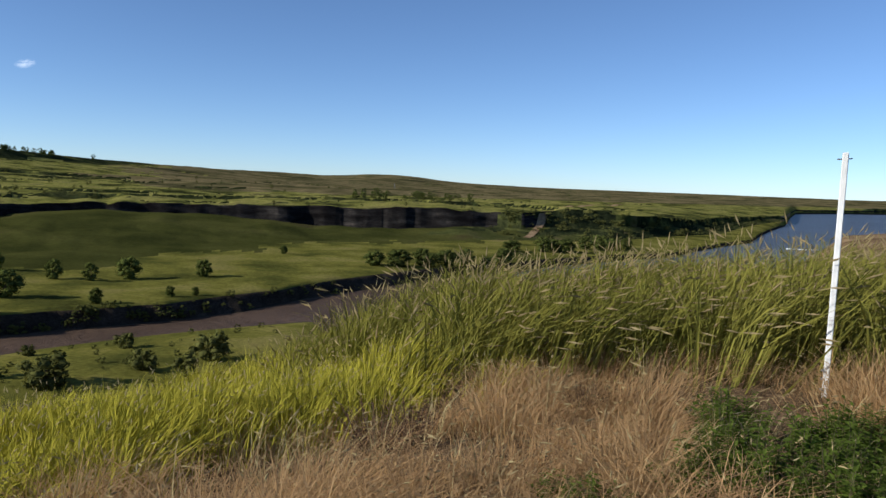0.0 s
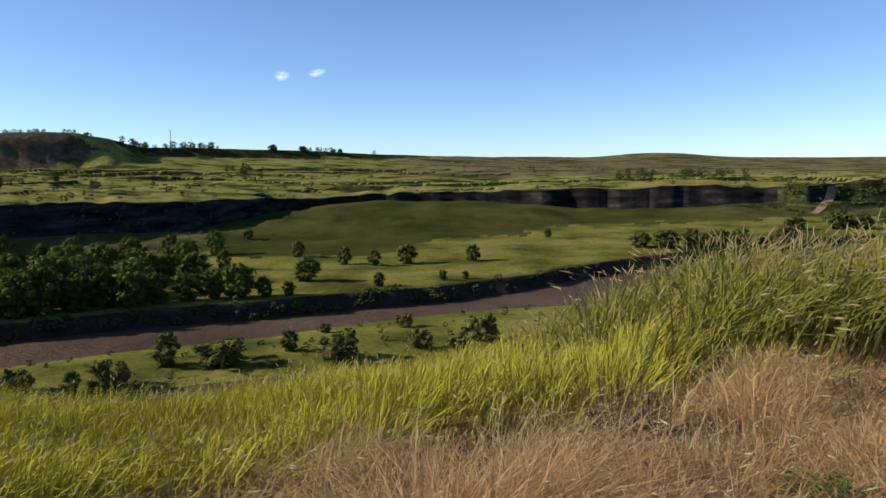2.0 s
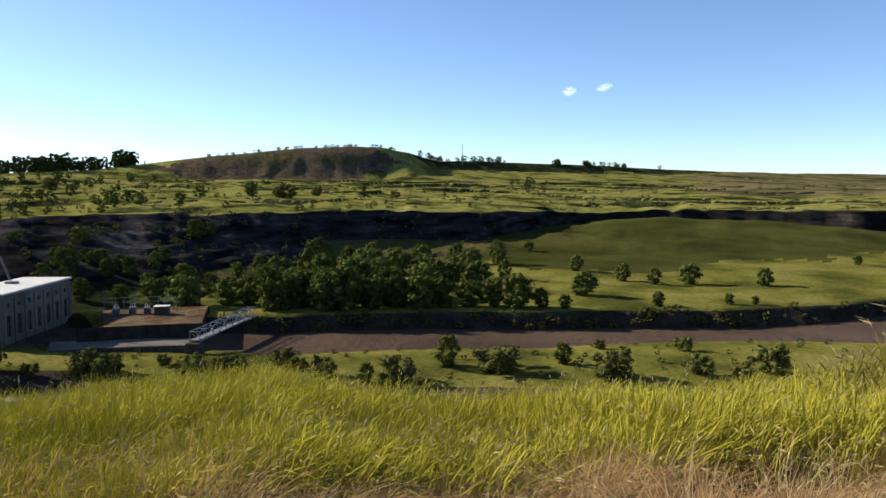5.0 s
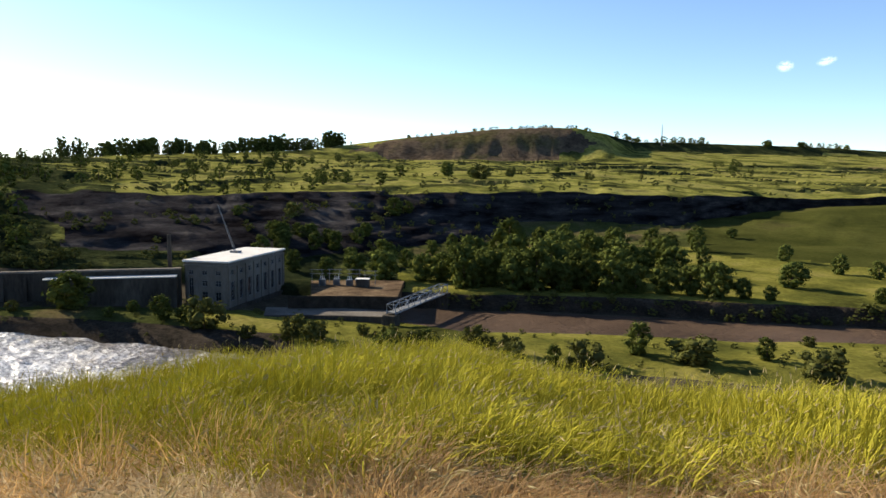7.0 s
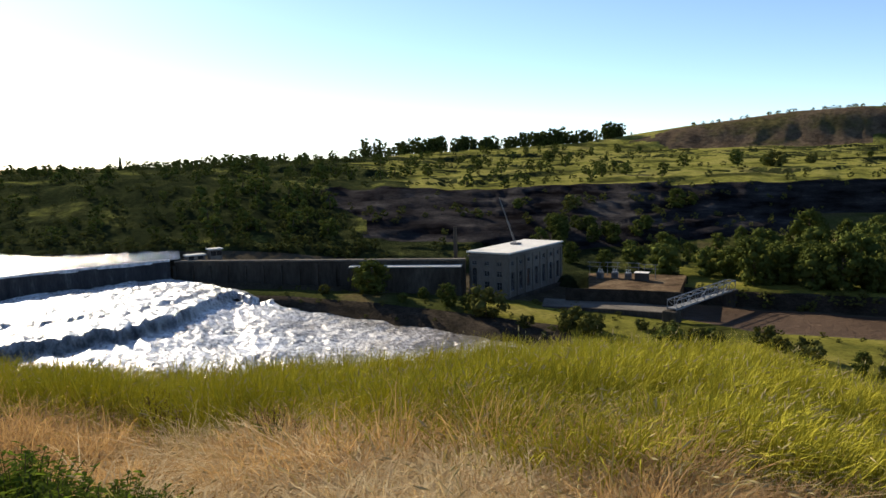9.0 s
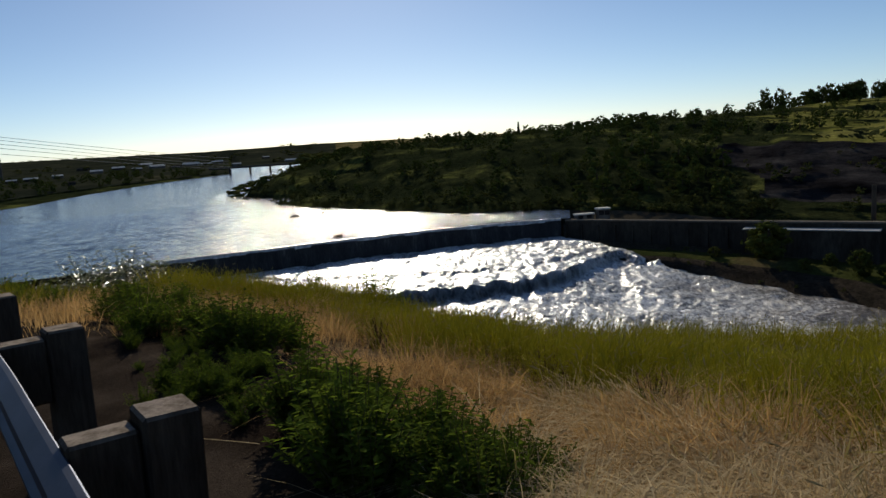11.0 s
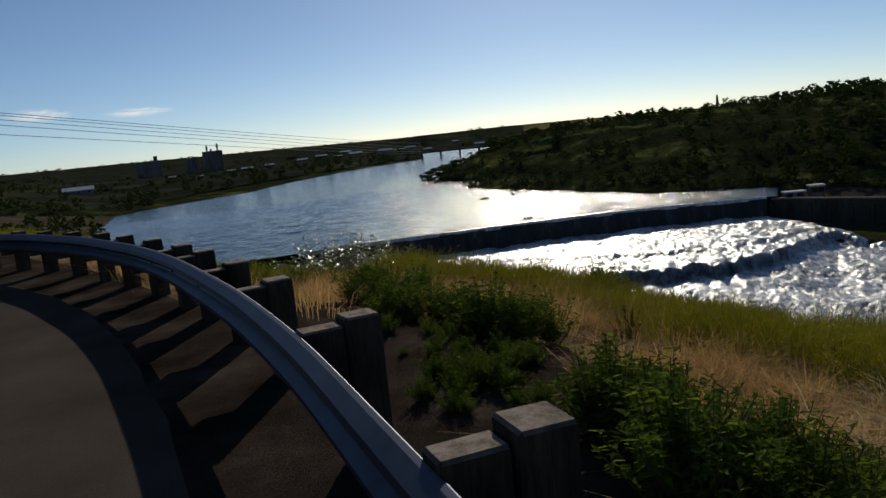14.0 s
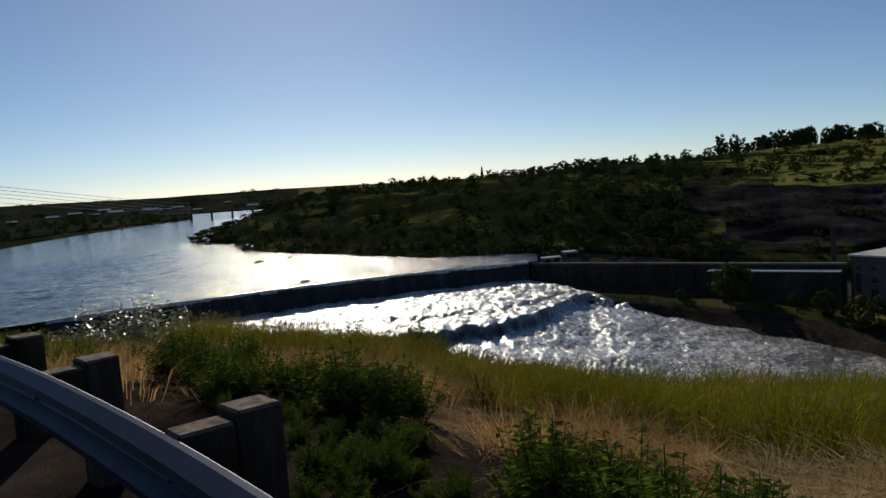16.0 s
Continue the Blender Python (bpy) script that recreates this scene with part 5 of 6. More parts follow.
def build_dam():
    dam = thing("dam", Matrix(), "low concrete river dam with timber flashboards and water slipping over", "dam")
    fine = [(b, dam_at(b)) for b in np.arange(95.7, 131.1, 1.18)]
    rnd = random.Random(4)
    for k, ((b0, d0), (b1, d1)) in enumerate(zip(fine, fine[1:])):
        bm = bmesh.new()
        # a sloped spillway face: crest, toe
        p = [at(b0, d0, WATER_HIGH - 0.35), at(b1, d1, WATER_HIGH - 0.35), at(b1, d1 - 2.2, -36), at(b0, d0 - 2.2, -36), at(b0, d0 + 1.2, WATER_HIGH - 0.35), at(b1, d1 + 1.2, WATER_HIGH - 0.35), at(b1, d1 + 1.2, -36), at(b0, d0 + 1.2, -36)]
        v = [bm.verts.new(q) for q in p]
        for f in ((0, 1, 2, 3), (4, 5, 1, 0), (7, 6, 5, 4), (3, 7, 4, 0), (1, 5, 6, 2), (3, 2, 6, 7)):
            bm.faces.new([v[i] for i in f])
        bmesh.ops.recalc_face_normals(bm, faces=bm.faces)
        part("spillway_section", bm, WET, dam)
        bm = bmesh.new()
        wall_between(bm, at(b0, d0 + 0.5, 0), at(b1, d1 + 0.5, 0), WATER_HIGH + rnd.uniform(-0.12, 0.06), WATER_HIGH - 0.8, 0.16, 0)
        part("flashboard", bm, DARKWOOD, dam)
        # the thin sheet of water that slips over the boards
        bm = bmesh.new()
        rows_ = []
        for out, drop in ((1.0, 0.02), (0.45, 0.03), (0.15, 0.12), (-0.1, 0.3), (-0.25, 0.5 + rnd.uniform(0, 0.5))):
            rows_.append([bm.verts.new(at(b0 + (b1 - b0) * f, d0 + (d1 - d0) * f + out, WATER_HIGH + 0.1 - drop - (0.1 * rnd.random() if drop > 0.3 else 0))) for f in (0, 0.25, 0.5, 0.75, 1)])
        for r0, r1 in zip(rows_, rows_[1:]):
            for k2 in range(4):
                bm.faces.new((r0[k2], r0[k2 + 1], r1[k2 + 1], r1[k2]))
        part("spilling_water", bm, SPILL, dam, "water slipping over the crest, its sun glint painted white", smooth=True)
    return dam


build_dam()

HOUSE_CORNER = at(70.9, 205, 0)
HOUSE_EAST = at(66.9, 25.5 / math.tan(radians(6.20)), 0)


def build_powerhouse():
    v = HOUSE_EAST - HOUSE_CORNER
    ang = math.atan2(v.y, v.x)
    length, depth, top, base = v.length, 12.5, -23.9, -38.5
    h = top - base
    house = thing("powerhouse", Matrix.Translation((HOUSE_CORNER.x, HOUSE_CORNER.y, base)) @ Matrix.Rotation(ang, 4, "Z"), "pale concrete powerhouse with tall windows and a flat light roof", "powerhouse")

    # openings: wall 0 is the long front (y = 0), wall 1 the gable end (x = 0); u along, z sill, width, height
    front = [(2.6 + i * (length - 5.2) / 6, 4.2, 1.9, 5.2) for i in range(7)] + [(2.6 + i * (length - 5.2) / 6, 11.2, 1.6, 1.3) for i in range(7)]
    end = [(u, 11.2, 1.5, 1.2) for u in (2.3, 6.25, 10.2)] + [(u, 8.2, 1.7, 1.6) for u in (2.3, 6.25)] + [(u, 4.4, 1.7, 2.4) for u in (2.3, 6.25)] + [(10.2, 5.0, 1.4, 5.4)]

    def wall(openings, extent, put):
        us = sorted({0.0, extent, *[o[0] - o[2] / 2 for o in openings], *[o[0] + o[2] / 2 for o in openings]})
        zs = sorted({0.0, h, *[o[1] for o in openings], *[o[1] + o[3] for o in openings]})
        bm = bmesh.new()
        t = 0.55
        for u0, u1 in zip(us, us[1:]):
            for z0, z1 in zip(zs, zs[1:]):
                um, zm = (u0 + u1) / 2, (z0 + z1) / 2
                if any(abs(um - o[0]) < o[2] / 2 and o[1] < zm < o[1] + o[3] for o in openings):
                    continue
                c = [(u0, 0, z0), (u1, 0, z0), (u1, 0, z1), (u0, 0, z1), (u0, t, z0), (u1, t, z0), (u1, t, z1), (u0, t, z1)]
                w_ = [bm.verts.new(put(*q)) for q in c]
                for f in ((0, 1, 2, 3), (7, 6, 5, 4), (0, 4, 5, 1), (1, 5, 6, 2), (2, 6, 7, 3), (3, 7, 4, 0)):
                    bm.faces.new([w_[i] for i in f])
        bmesh.ops.remove_doubles(bm, verts=bm.verts, dist=0.001)
        bmesh.ops.recalc_face_normals(bm, faces=bm.faces)
        part("wall", bm, CONCRETE, house)
        for u, z, wd, ht in openings:
            bm = bmesh.new()
            for q in ((u - wd / 2 + 0.06, z + ht / 2, 0.12, ht), (u + wd / 2 - 0.06, z + ht / 2, 0.12, ht), (u, z + 0.06, wd, 0.12), (u, z + ht - 0.06, wd, 0.12), (u, z + ht / 2, 0.08, ht), (u, z + ht * 0.6, wd, 0.08)):
                a = Vector(put(q[0] - q[2] / 2, 0.22, q[1] - q[3] / 2))
                b = Vector(put(q[0] + q[2] / 2, 0.32, q[1] + q[3] / 2))
                bm_box(bm, [max(abs(x), 0.02) for x in (b - a)], (a + b) / 2)
            win = part("window", bm, DARKSTEEL, house)
            bm = bmesh.new()
            a, b = Vector(put(u - wd / 2, 0.27, z)), Vector(put(u + wd / 2, 0.29, z + ht))
            bm_box(bm, [max(abs(x), 0.02) for x in (b - a)], (a + b) / 2)
            part("pane", bm, PANE, win)
            bm = bmesh.new()
            a, b = Vector(put(u - wd / 2 - 0.15, -0.14, z - 0.25)), Vector(put(u + wd / 2 + 0.15, 0.2, z - 0.01))
            bm_box(bm, [abs(x) for x in (b - a)], (a + b) / 2)
            part("sill", bm, CONCRETE, win)

    wall(front, length, lambda u, t, z: (u, t, z))
    wall(end, depth - 0.56, lambda u, t, z: (t, u + 0.555, z))
    for nm, size, pos in (("wall", (length, 0.5, h), (length / 2, depth - 0.25, h / 2)), ("wall", (0.5, depth - 1.2, h), (length - 0.25, depth / 2, h / 2)), ("floor_slab", (length - 1.2, depth - 1.2, 0.4), (length / 2, depth / 2, 2.0))):
        bm = bmesh.new()
        bm_box(bm, size, pos)
        part(nm, bm, CONCRETE, house)
    for i in range(8):
        bm = bmesh.new()
        u = 0.55 + i * (length - 1.1) / 7
        bm_box(bm, (0.9, 0.36, h - 1.2), (u, -0.183, (h - 1.2) / 2), 0, 0.05)
        part("pilaster", bm, CONCRETE, house)
    bm = bmesh.new()
    bm_box(bm, (length + 0.7, depth + 0.7, 0.5), (length / 2, depth / 2, h - 0.9), 0, 0.06)
    part("cornice", bm, CONCRETE, house)
    bm = bmesh.new()
    bm_box(bm, (length + 1.0, depth + 1.0, 0.45), (length / 2, depth / 2, h + 0.23), 0, 0.06)
    part("roof", bm, ROOFING, house, "pale flat roof slab")
    bm = bmesh.new()
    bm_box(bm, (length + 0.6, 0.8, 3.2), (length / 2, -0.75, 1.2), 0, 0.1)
    part("plinth", bm, OLDCONC, house, "dark concrete footing")
    return house


build_powerhouse()


def build_forebay_wall():
    a, b = at(95.3, 237, 0), at(74.1, 213, 0)
    wall = thing("forebay_wall", Matrix(), "long dark concrete forebay wall beside the powerhouse", "wall")
    n = 16
    for k in range(n):
        p, q = a.lerp(b, k / n), a.lerp(b, (k + 1) / n)
        bm = bmesh.new()
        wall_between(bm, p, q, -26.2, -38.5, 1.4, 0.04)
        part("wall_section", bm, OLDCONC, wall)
        bm = bmesh.new()
        v = (q - p).normalized()
        side = Vector((v.y, -v.x, 0)) if Vector((v.y, -v.x, 0)).dot(-p) > 0 else Vector((-v.y, v.x, 0))
        c = p + side * 0.9
        bm_box(bm, (0.9, 1.0, 10.5), (c.x, c.y, -32.5), math.atan2(v.y, v.x), 0.05)
        part("buttress", bm, OLDCONC, wall)
    bm = bmesh.new()
    wall_between(bm, a, b, -25.75, -26.2, 2.2, 0.05)
    part("coping", bm, CONCRETE, wall, "paler concrete coping")
    # lower gallery in front of the end next to the house
    p, q = a.lerp(b, 0.62), a.lerp(b, 0.99)
    v = (q - p).normalized()
    side = Vector((-v.y, v.x, 0)) if Vector((-v.y, v.x, 0)).dot(-p) > 0 else Vector((v.y, -v.x, 0))
    bm = bmesh.new()
    wall_between(bm, p + side * 3.0, q + side * 3.0, -27.6, -38.0, 3.2, 0.08)
    part("gallery", bm, OLDCONC, wall)
    bm = bmesh.new()
    wall_between(bm, p + side * 3.0, q + side * 3.0, -27.3, -27.6, 3.6, 0.05)
    part("gallery_roof", bm, ROOFING, wall, "pale gallery roof")
    return wall


build_forebay_wall()


def prism(rim, top, bottom):
    """A level slab over the outline rim (bearing, distance)."""
    bm = bmesh.new()
    up = [bm.verts.new(at(b, d, top)) for b, d in rim]
    low = [bm.verts.new(at(b, d, bottom)) for b, d in rim]
    bm.faces.new(up)
    bm.faces.new(low[::-1])
    for k in range(len(rim)):
        n = (k + 1) % len(rim)
        bm.faces.new((up[k], low[k], low[n], up[n]))
    bmesh.ops.recalc_face_normals(bm, faces=bm.faces)
    return bm


def build_training_wall():
    wall = thing("training_wall", Matrix(), "low dark concrete tailrace wall with a pale slab behind", "wall")
    line = [at(68.3, 193.0, 0), at(65.3, 191.6, 0), at(62.2, 189.6, 0), at(59.2, 187.4, 0)]
    for p, q in zip(line, line[1:]):
        bm = bmesh.new()
        wall_between(bm, p, q, -35.75, -40, 0.9, 0.06)
        part("wall_section", bm, OLDCONC, wall)
    # a made-up slab stands where the tailrace water likely foams
    part("apron", prism([(68.4, 193.6), (65.3, 192.2), (62.2, 190.2), (59.1, 188.0), (58.7, 197.5), (63.7, 202.8), (68.2, 206)], -36.05, -40), CONCRETE, wall, "broad pale slab in place of foaming tailrace water")
    return wall


build_training_wall()


def build_footbridge():
    a, b = at(58.9, 185, -34.6), at(54.9, 214, -33.9)
    v = b - a
    n = v.normalized()
    side = Vector((-n.y, n.x, 0)).normalized()
    br = thing("footbridge", Matrix(), "pale steel truss footbridge over the tailrace", "footbridge")
    bm = bmesh.new()
    bm_box(bm, (v.length, 2.2, 0.25), (a + b) / 2, math.atan2(v.y, v.x))
    part("deck", bm, DARKSTEEL, br)
    bays = 9
    for s in (-1.2, 1.2):
        bm = bmesh.new()
        for z in (0.1, 2.4):
            bm_tube(bm, a + side * s + Vector((0, 0, z)), b + side * s + Vector((0, 0, z)), 0.13, 0.13, 6)
        for k in range(bays + 1):
            p = a.lerp(b, k / bays) + side * s
            bm_tube(bm, p + Vector((0, 0, 0.1)), p + Vector((0, 0, 2.4)), 0.09, 0.09, 5)
            if k < bays:
                q = a.lerp(b, (k + 1) / bays) + side * s
                bm_tube(bm, p + Vector((0, 0, 0.1 if k % 2 else 2.4)), q + Vector((0, 0, 2.4 if k % 2 else 0.1)), 0.07, 0.07, 5)
        part("truss", bm, BRIDGESTEEL, br, "pale grey steel truss")
    bm = bmesh.new()
    for k in range(0, bays + 1):
        p = a.lerp(b, k / bays) + Vector((0, 0, 2.4))
        bm_tube(bm, p - side * 1.2, p + side * 1.2, 0.07, 0.07, 5)
    part("cross_bracing", bm, BRIDGESTEEL, br)
    for p in (a, b):
        bm = bmesh.new()
        bm_box(bm, (3.0, 3.4, 5.2), (p.x, p.y, p.z - 2.75), math.atan2(v.y, v.x), 0.1)
        part("abutment", bm, OLDCONC, br)
    return br


build_footbridge()


YARD = earthy("yard_earth", [(0.3, (0.05, 0.036, 0.024)), (0.5, (0.13, 0.088, 0.055)), (0.7, (0.22, 0.16, 0.10))], 0.15, 1.5, relief=0.6, depth=0.2)


def build_switchyard():
    base = at(62.3, 222, 0)
    z = -32.9
    v = at(60.2, 220, 0) - at(65.2, 224, 0)
    pad = tagged(part("switchyard_pad", prism([(64.9, 203.4), (62.3, 202.4), (58.4, 200.2), (57.9, 229), (62.3, 231), (64.9, 231)], z, -40), YARD), "raised bare earth yard beside the tailrace", "yard", kind="structure")
    wall = thing("retaining_wall", Matrix(), "dark timber retaining wall under the yard", "wall")
    line = [at(66.6, 203.2, 0), at(62.3, 201.6, 0), at(58.2, 199.4, 0)]
    for p, q in zip(line, line[1:]):
        bm = bmesh.new()
        wall_between(bm, p, q, z + 0.15, -40, 0.7, 0.05)
        part("wall_section", bm, DARKWOOD, wall)
    turn = math.atan2(v.y, v.x)
    yard = Matrix.Translation((base.x, base.y, z)) @ Matrix.Rotation(turn, 4, "Z")
    for k, x in enumerate((-6.5, -2.5, 1.5)):
        t = thing("transformer", yard @ Matrix.Translation((x, -2 + (k % 2), 0)), "grey finned transformer with pale bushings", "transformer", "switchyard transformers")
        bm = bmesh.new()
        bm_box(bm, (1.8, 1.3, 1.9), (0, 0, 0.95), 0, 0.06)
        part("tank", bm, DARKSTEEL, t)
        bm = bmesh.new()
        for i in range(6):
            bm_box(bm, (0.06, 0.45, 1.4), (-0.75 + 0.3 * i, -0.86, 1.0))
        part("radiator", bm, DARKSTEEL, t)
        for i in (-0.5, 0, 0.5):
            bm = bmesh.new()
            bm_tube(bm, (i, 0, 1.88), (i, 0, 2.9), 0.1, 0.05, 6)
            part("bushing", bm, WHITE, t)
    for k, (x, y) in enumerate(((-9, 2), (-4, 3), (2, 3), (7, 1))):
        g = thing("switch_frame", yard @ Matrix.Translation((x, y, 0)), "pale steel switchyard frame with crossarms", "steel frame", "switchyard frames")
        for q in (-1.5, 1.5):
            bm = bmesh.new()
            bm_tube(bm, (q, 0, 0), (q, 0, 4.2), 0.1, 0.07, 5)
            part("upright", bm, DARKSTEEL, g)
        for zz in (2.8, 4.0):
            bm = bmesh.new()
            bm_tube(bm, (-2.2, 0, zz), (2.2, 0, zz), 0.09, 0.09, 5)
            part("crossarm", bm, DARKSTEEL, g)
    shed = thing("shed", yard @ Matrix.Translation((5.5, -3, 0)), "small shed with a pale sloping roof", "shed")
    bm = bmesh.new()
    bm_box(bm, (3.6, 2.6, 2.2), (0, 0, 1.1), 0, 0.03)
    part("wall", bm, OLDCONC, shed)
    bm = bmesh.new()
    bm_box(bm, (4.0, 3.0, 0.14), (0, 0, 2.28), 0, 0.02)
    part("roof", bm, ROOFING, shed)


build_switchyard()


def build_derrick():
    foot, tip = at(70.3, 226, -24), at(71.5, 226, -9.6)
    d = thing("derrick_crane", Matrix(), "slender grey derrick boom behind the powerhouse roof", "crane")
    bm = bmesh.new()
    for o in ((-0.35, 0), (0.35, 0), (0, 0.5)):
        bm_tube(bm, foot + Vector((o[0], o[1], 0)), tip + Vector((o[0] * 0.3, o[1] * 0.3, 0)), 0.07, 0.06, 5)
    for k in range(14):
        p, q = foot.lerp(tip, k / 14), foot.lerp(tip, (k + 1) / 14)
        bm_tube(bm, p + Vector((-0.35 * (1 - k / 20), 0, 0)), q + Vector((0.35 * (1 - k / 20), 0, 0)), 0.04, 0.04, 4)
    part("boom", bm, DARKSTEEL, d)
    bm = bmesh.new()
    bm_tube(bm, (foot.x, foot.y, -38), foot, 0.35, 0.3, 8)
    bm_box(bm, (2.6, 2.0, 1.4), foot + Vector((0, 0, 0.4)), 0.6)
    part("mast", bm, DARKSTEEL, d)
    st = thing("vent_stack", Matrix.Translation(at(74.85, 222, -37)), "tall thin grey stack beside the powerhouse", "stack")
    bm = bmesh.new()
    bm_tube(bm, (0, 0, 0), (0, 0, 19.5), 0.7, 0.55, 10)
    part("pipe", bm, OLDCONC, st)


build_derrick()


def small_building(name, b, d, z, size, turn, wall_mat, roof_mat, label, pitched=True, category="building", group=""):
    """A far building with walls, roof and a few windows."""
    ob = thing(name, Matrix.Translation(at(b, d, z)) @ Matrix.Rotation(radians(b + turn), 4, "Z"), label, category, group)
    l, w_, h = size
    bm = bmesh.new()
    bm_box(bm, (l, w_, h + 2), (0, 0, h / 2 - 1))
    part("wall", bm, wall_mat, ob)
    bm = bmesh.new()
    if pitched:
        r = h + w_ * 0.22
        vs = [bm.verts.new(q) for q in ((-l / 2 - .4, -w_ / 2 - .4, h), (l / 2 + .4, -w_ / 2 - .4, h), (l / 2 + .4, w_ / 2 + .4, h), (-l / 2 - .4, w_ / 2 + .4, h), (-l / 2 - .4, 0, r), (l / 2 + .4, 0, r))]
        for f in ((0, 1, 5, 4), (2, 3, 4, 5), (0, 4, 3), (1, 2, 5), (3, 2, 1, 0)):
            bm.faces.new([vs[i] for i in f])
    else:
        bm_box(bm, (l + .6, w_ + .6, 0.4), (0, 0, h + 0.2))
    part("roof", bm, roof_mat, ob)
    for k in range(max(2, int(l / 7))):
        bm = bmesh.new()
        u = -l / 2 + (k + 0.5) * l / max(2, int(l / 7))
        bm_box(bm, (1.6, 0.12, 1.4), (u, -w_ / 2 - 0.03, h * 0.55))
        part("window", bm, PANE, ob)
    return ob


# gatehouse and machinery at the end of the dam
small_building("gatehouse", 92.6, 240, -25.8, (3.6, 2.6, 2.4), 20, CONCRETE, ROOFING, "small pale gatehouse at the dam's end", False, "gatehouse")
small_building("gatehouse", 94.0, 239, -25.8, (5.5, 2.2, 1.0), 20, CONCRETE, ROOFING, "low pale machinery housing on the dam's end", False, "gatehouse")


# far bank: elevators, sheds, houses
def build_elevator(b, d, z, width, depth, height, stacks, label):
    ob = thing("grain_elevator", Matrix.Translation(at(b, d, z)) @ Matrix.Rotation(radians(b), 4, "Z"), label, "grain elevator", "grain elevators")
    n = max(3, int(width / 6))
    for k in range(n):
        bm = bmesh.new()
        bm_tube(bm, (-width / 2 + (k + 0.5) * width / n, 0, -3), (-width / 2 + (k + 0.5) * width / n, 0, height * 0.94), width / n * 0.56, width / n * 0.56, 12)
        part("silo", bm, CONCRETE, ob)
    bm = bmesh.new()
    bm_box(bm, (width, depth * 0.5, height * 0.06), (0, 0, height * 0.97), 0, 0.1)
    part("headhouse", bm, CONCRETE, ob)
    for x, h, r in stacks:
        bm = bmesh.new()
        bm_tube(bm, (x, 0, height * 0.9), (x, 0, height + h), r, r * 0.85, 8)
        bm_box(bm, (r * 3, r * 3, 1.6), (x, 0, height + h * 0.55))
        part("stack", bm, CONCRETE, ob)
    return ob


build_elevator(134.86, 1500, -20, 36, 14, 38, [(-9, 11, 1.6), (-2, 4, 1.4), (10, 13, 1.7)], "tall dark concrete grain elevator with head stacks")
build_elevator(136.3, 1510, -20, 25, 12, 27, [(5, 2, 2.0)], "lower dark block of grain silos")
gm = small_building("grain_mill", 139.2, 1520, -20, (44, 24, 31), 0, CONCRETE, ROOFING, "broad pale grain mill beyond the reservoir", False, "mill")
bm = bmesh.new()
bm_box(bm, (7, 8, 9), (13, 0, 35))
part("headhouse", bm, OLDCONC, gm)
fr = random.Random(12)
TOWN = [(143.9, 800, 34, 1), (142.2, 900, 8, 0), (133.7, 1150, 16, 0), (132.6, 1250, 22, 0), (131.0, 1300, 18, 1), (130.2, 900, 9, 0), (128.6, 1500, 26, 1), (127.2, 1700, 30, 0), (126.0, 1500, 20, 0), (124.7, 1600, 34, 1), (123.4, 1500, 18, 0), (122.4, 1650, 40, 1), (121.4, 1550, 24, 0),
        (120.6, 1750, 30, 1), (119.3, 1500, 20, 1), (115.4, 1500, 26, 1), (114.1, 1480, 22, 1), (117.2, 1800, 18, 0), (129.4, 1900, 30, 0), (125.4, 2000, 36, 1), (135.9, 1000, 9, 0), (137.8, 1100, 12, 0)]
for b, d, l, pale in TOWN:
    small_building("farm_shed" if l < 15 else "warehouse", b, d, ground(b, d) - 0.3, (l * 0.8, l * 0.45, 3.0 + l * 0.035), fr.uniform(-25, 25), CONCRETE if pale else OLDCONC, ROOFING if pale or fr.random() < 0.6 else OLDCONC,
                   "pale roofed building among trees on the far bank", True, "building", "far bank buildings")


def build_bridge():
    a, b = at(121.2, 985, -18.3), at(112.6, 960, -17.6)
    br = thing("road_bridge", Matrix(), "long low road bridge on slim piers", "bridge")
    v = b - a
    bm = bmesh.new()
    bm_box(bm, (v.length, 9, 1.3), (a + b) / 2, math.atan2(v.y, v.x))
    part("deck", bm, OLDCONC, br)
    for s in (-4.3, 4.3):
        bm = bmesh.new()
        n = Vector((-v.y, v.x, 0)).normalized()
        bm_box(bm, (v.length, 0.25, 0.9), (a + b) / 2 + n * s + Vector((0, 0, 1.1)), math.atan2(v.y, v.x))
        part("parapet", bm, CONCRETE, br)
    for k in range(1, 6):
        p = a.lerp(b, k / 6)
        bm = bmesh.new()
        bm_box(bm, (1.6, 7, 11), (p.x, p.y, p.z - 6.1), math.atan2(v.y, v.x), 0.1)
        part("pier", bm, OLDCONC, br)
    return br


build_bridge()


def build_rocks():
    rnd = random.Random(6)
    for b, d, s, z in ((115.6, 306, 1.7, WATER_HIGH), (113.4, 316, 1.1, WATER_HIGH), (112.5, 228, 1.3, WATER_HIGH), (118.9, 455, 2.2, WATER_HIGH), (119.0, 448, 1.6, WATER_HIGH), (80, 160, 2.0, -38.9), (82.5, 158, 2.6, -39.0), (78, 161, 1.5, -38.9),
                        (90.5, 209, 2.4, -35.8), (91.5, 212, 2.0, -35.4)):
        bm = bmesh.new()
        bmesh.ops.create_icosphere(bm, subdivisions=3, radius=s)
        for v in bm.verts:
            v.co *= 1 + 0.35 * noise.fractal(v.co * 0.7 / s + Vector((b, d, 0)), 0.8, 2.0, 4)
            v.co.z *= 0.4
        ob = part("boulder", bm, BOULDER)
        ob.matrix_world = Matrix.Translation(at(b, d, z)) @ Matrix.Rotation(rnd.uniform(0, 6), 4, "Z")
        tagged(ob, "dark wet boulder standing in the water", "boulder", "river boulders")


build_rocks()


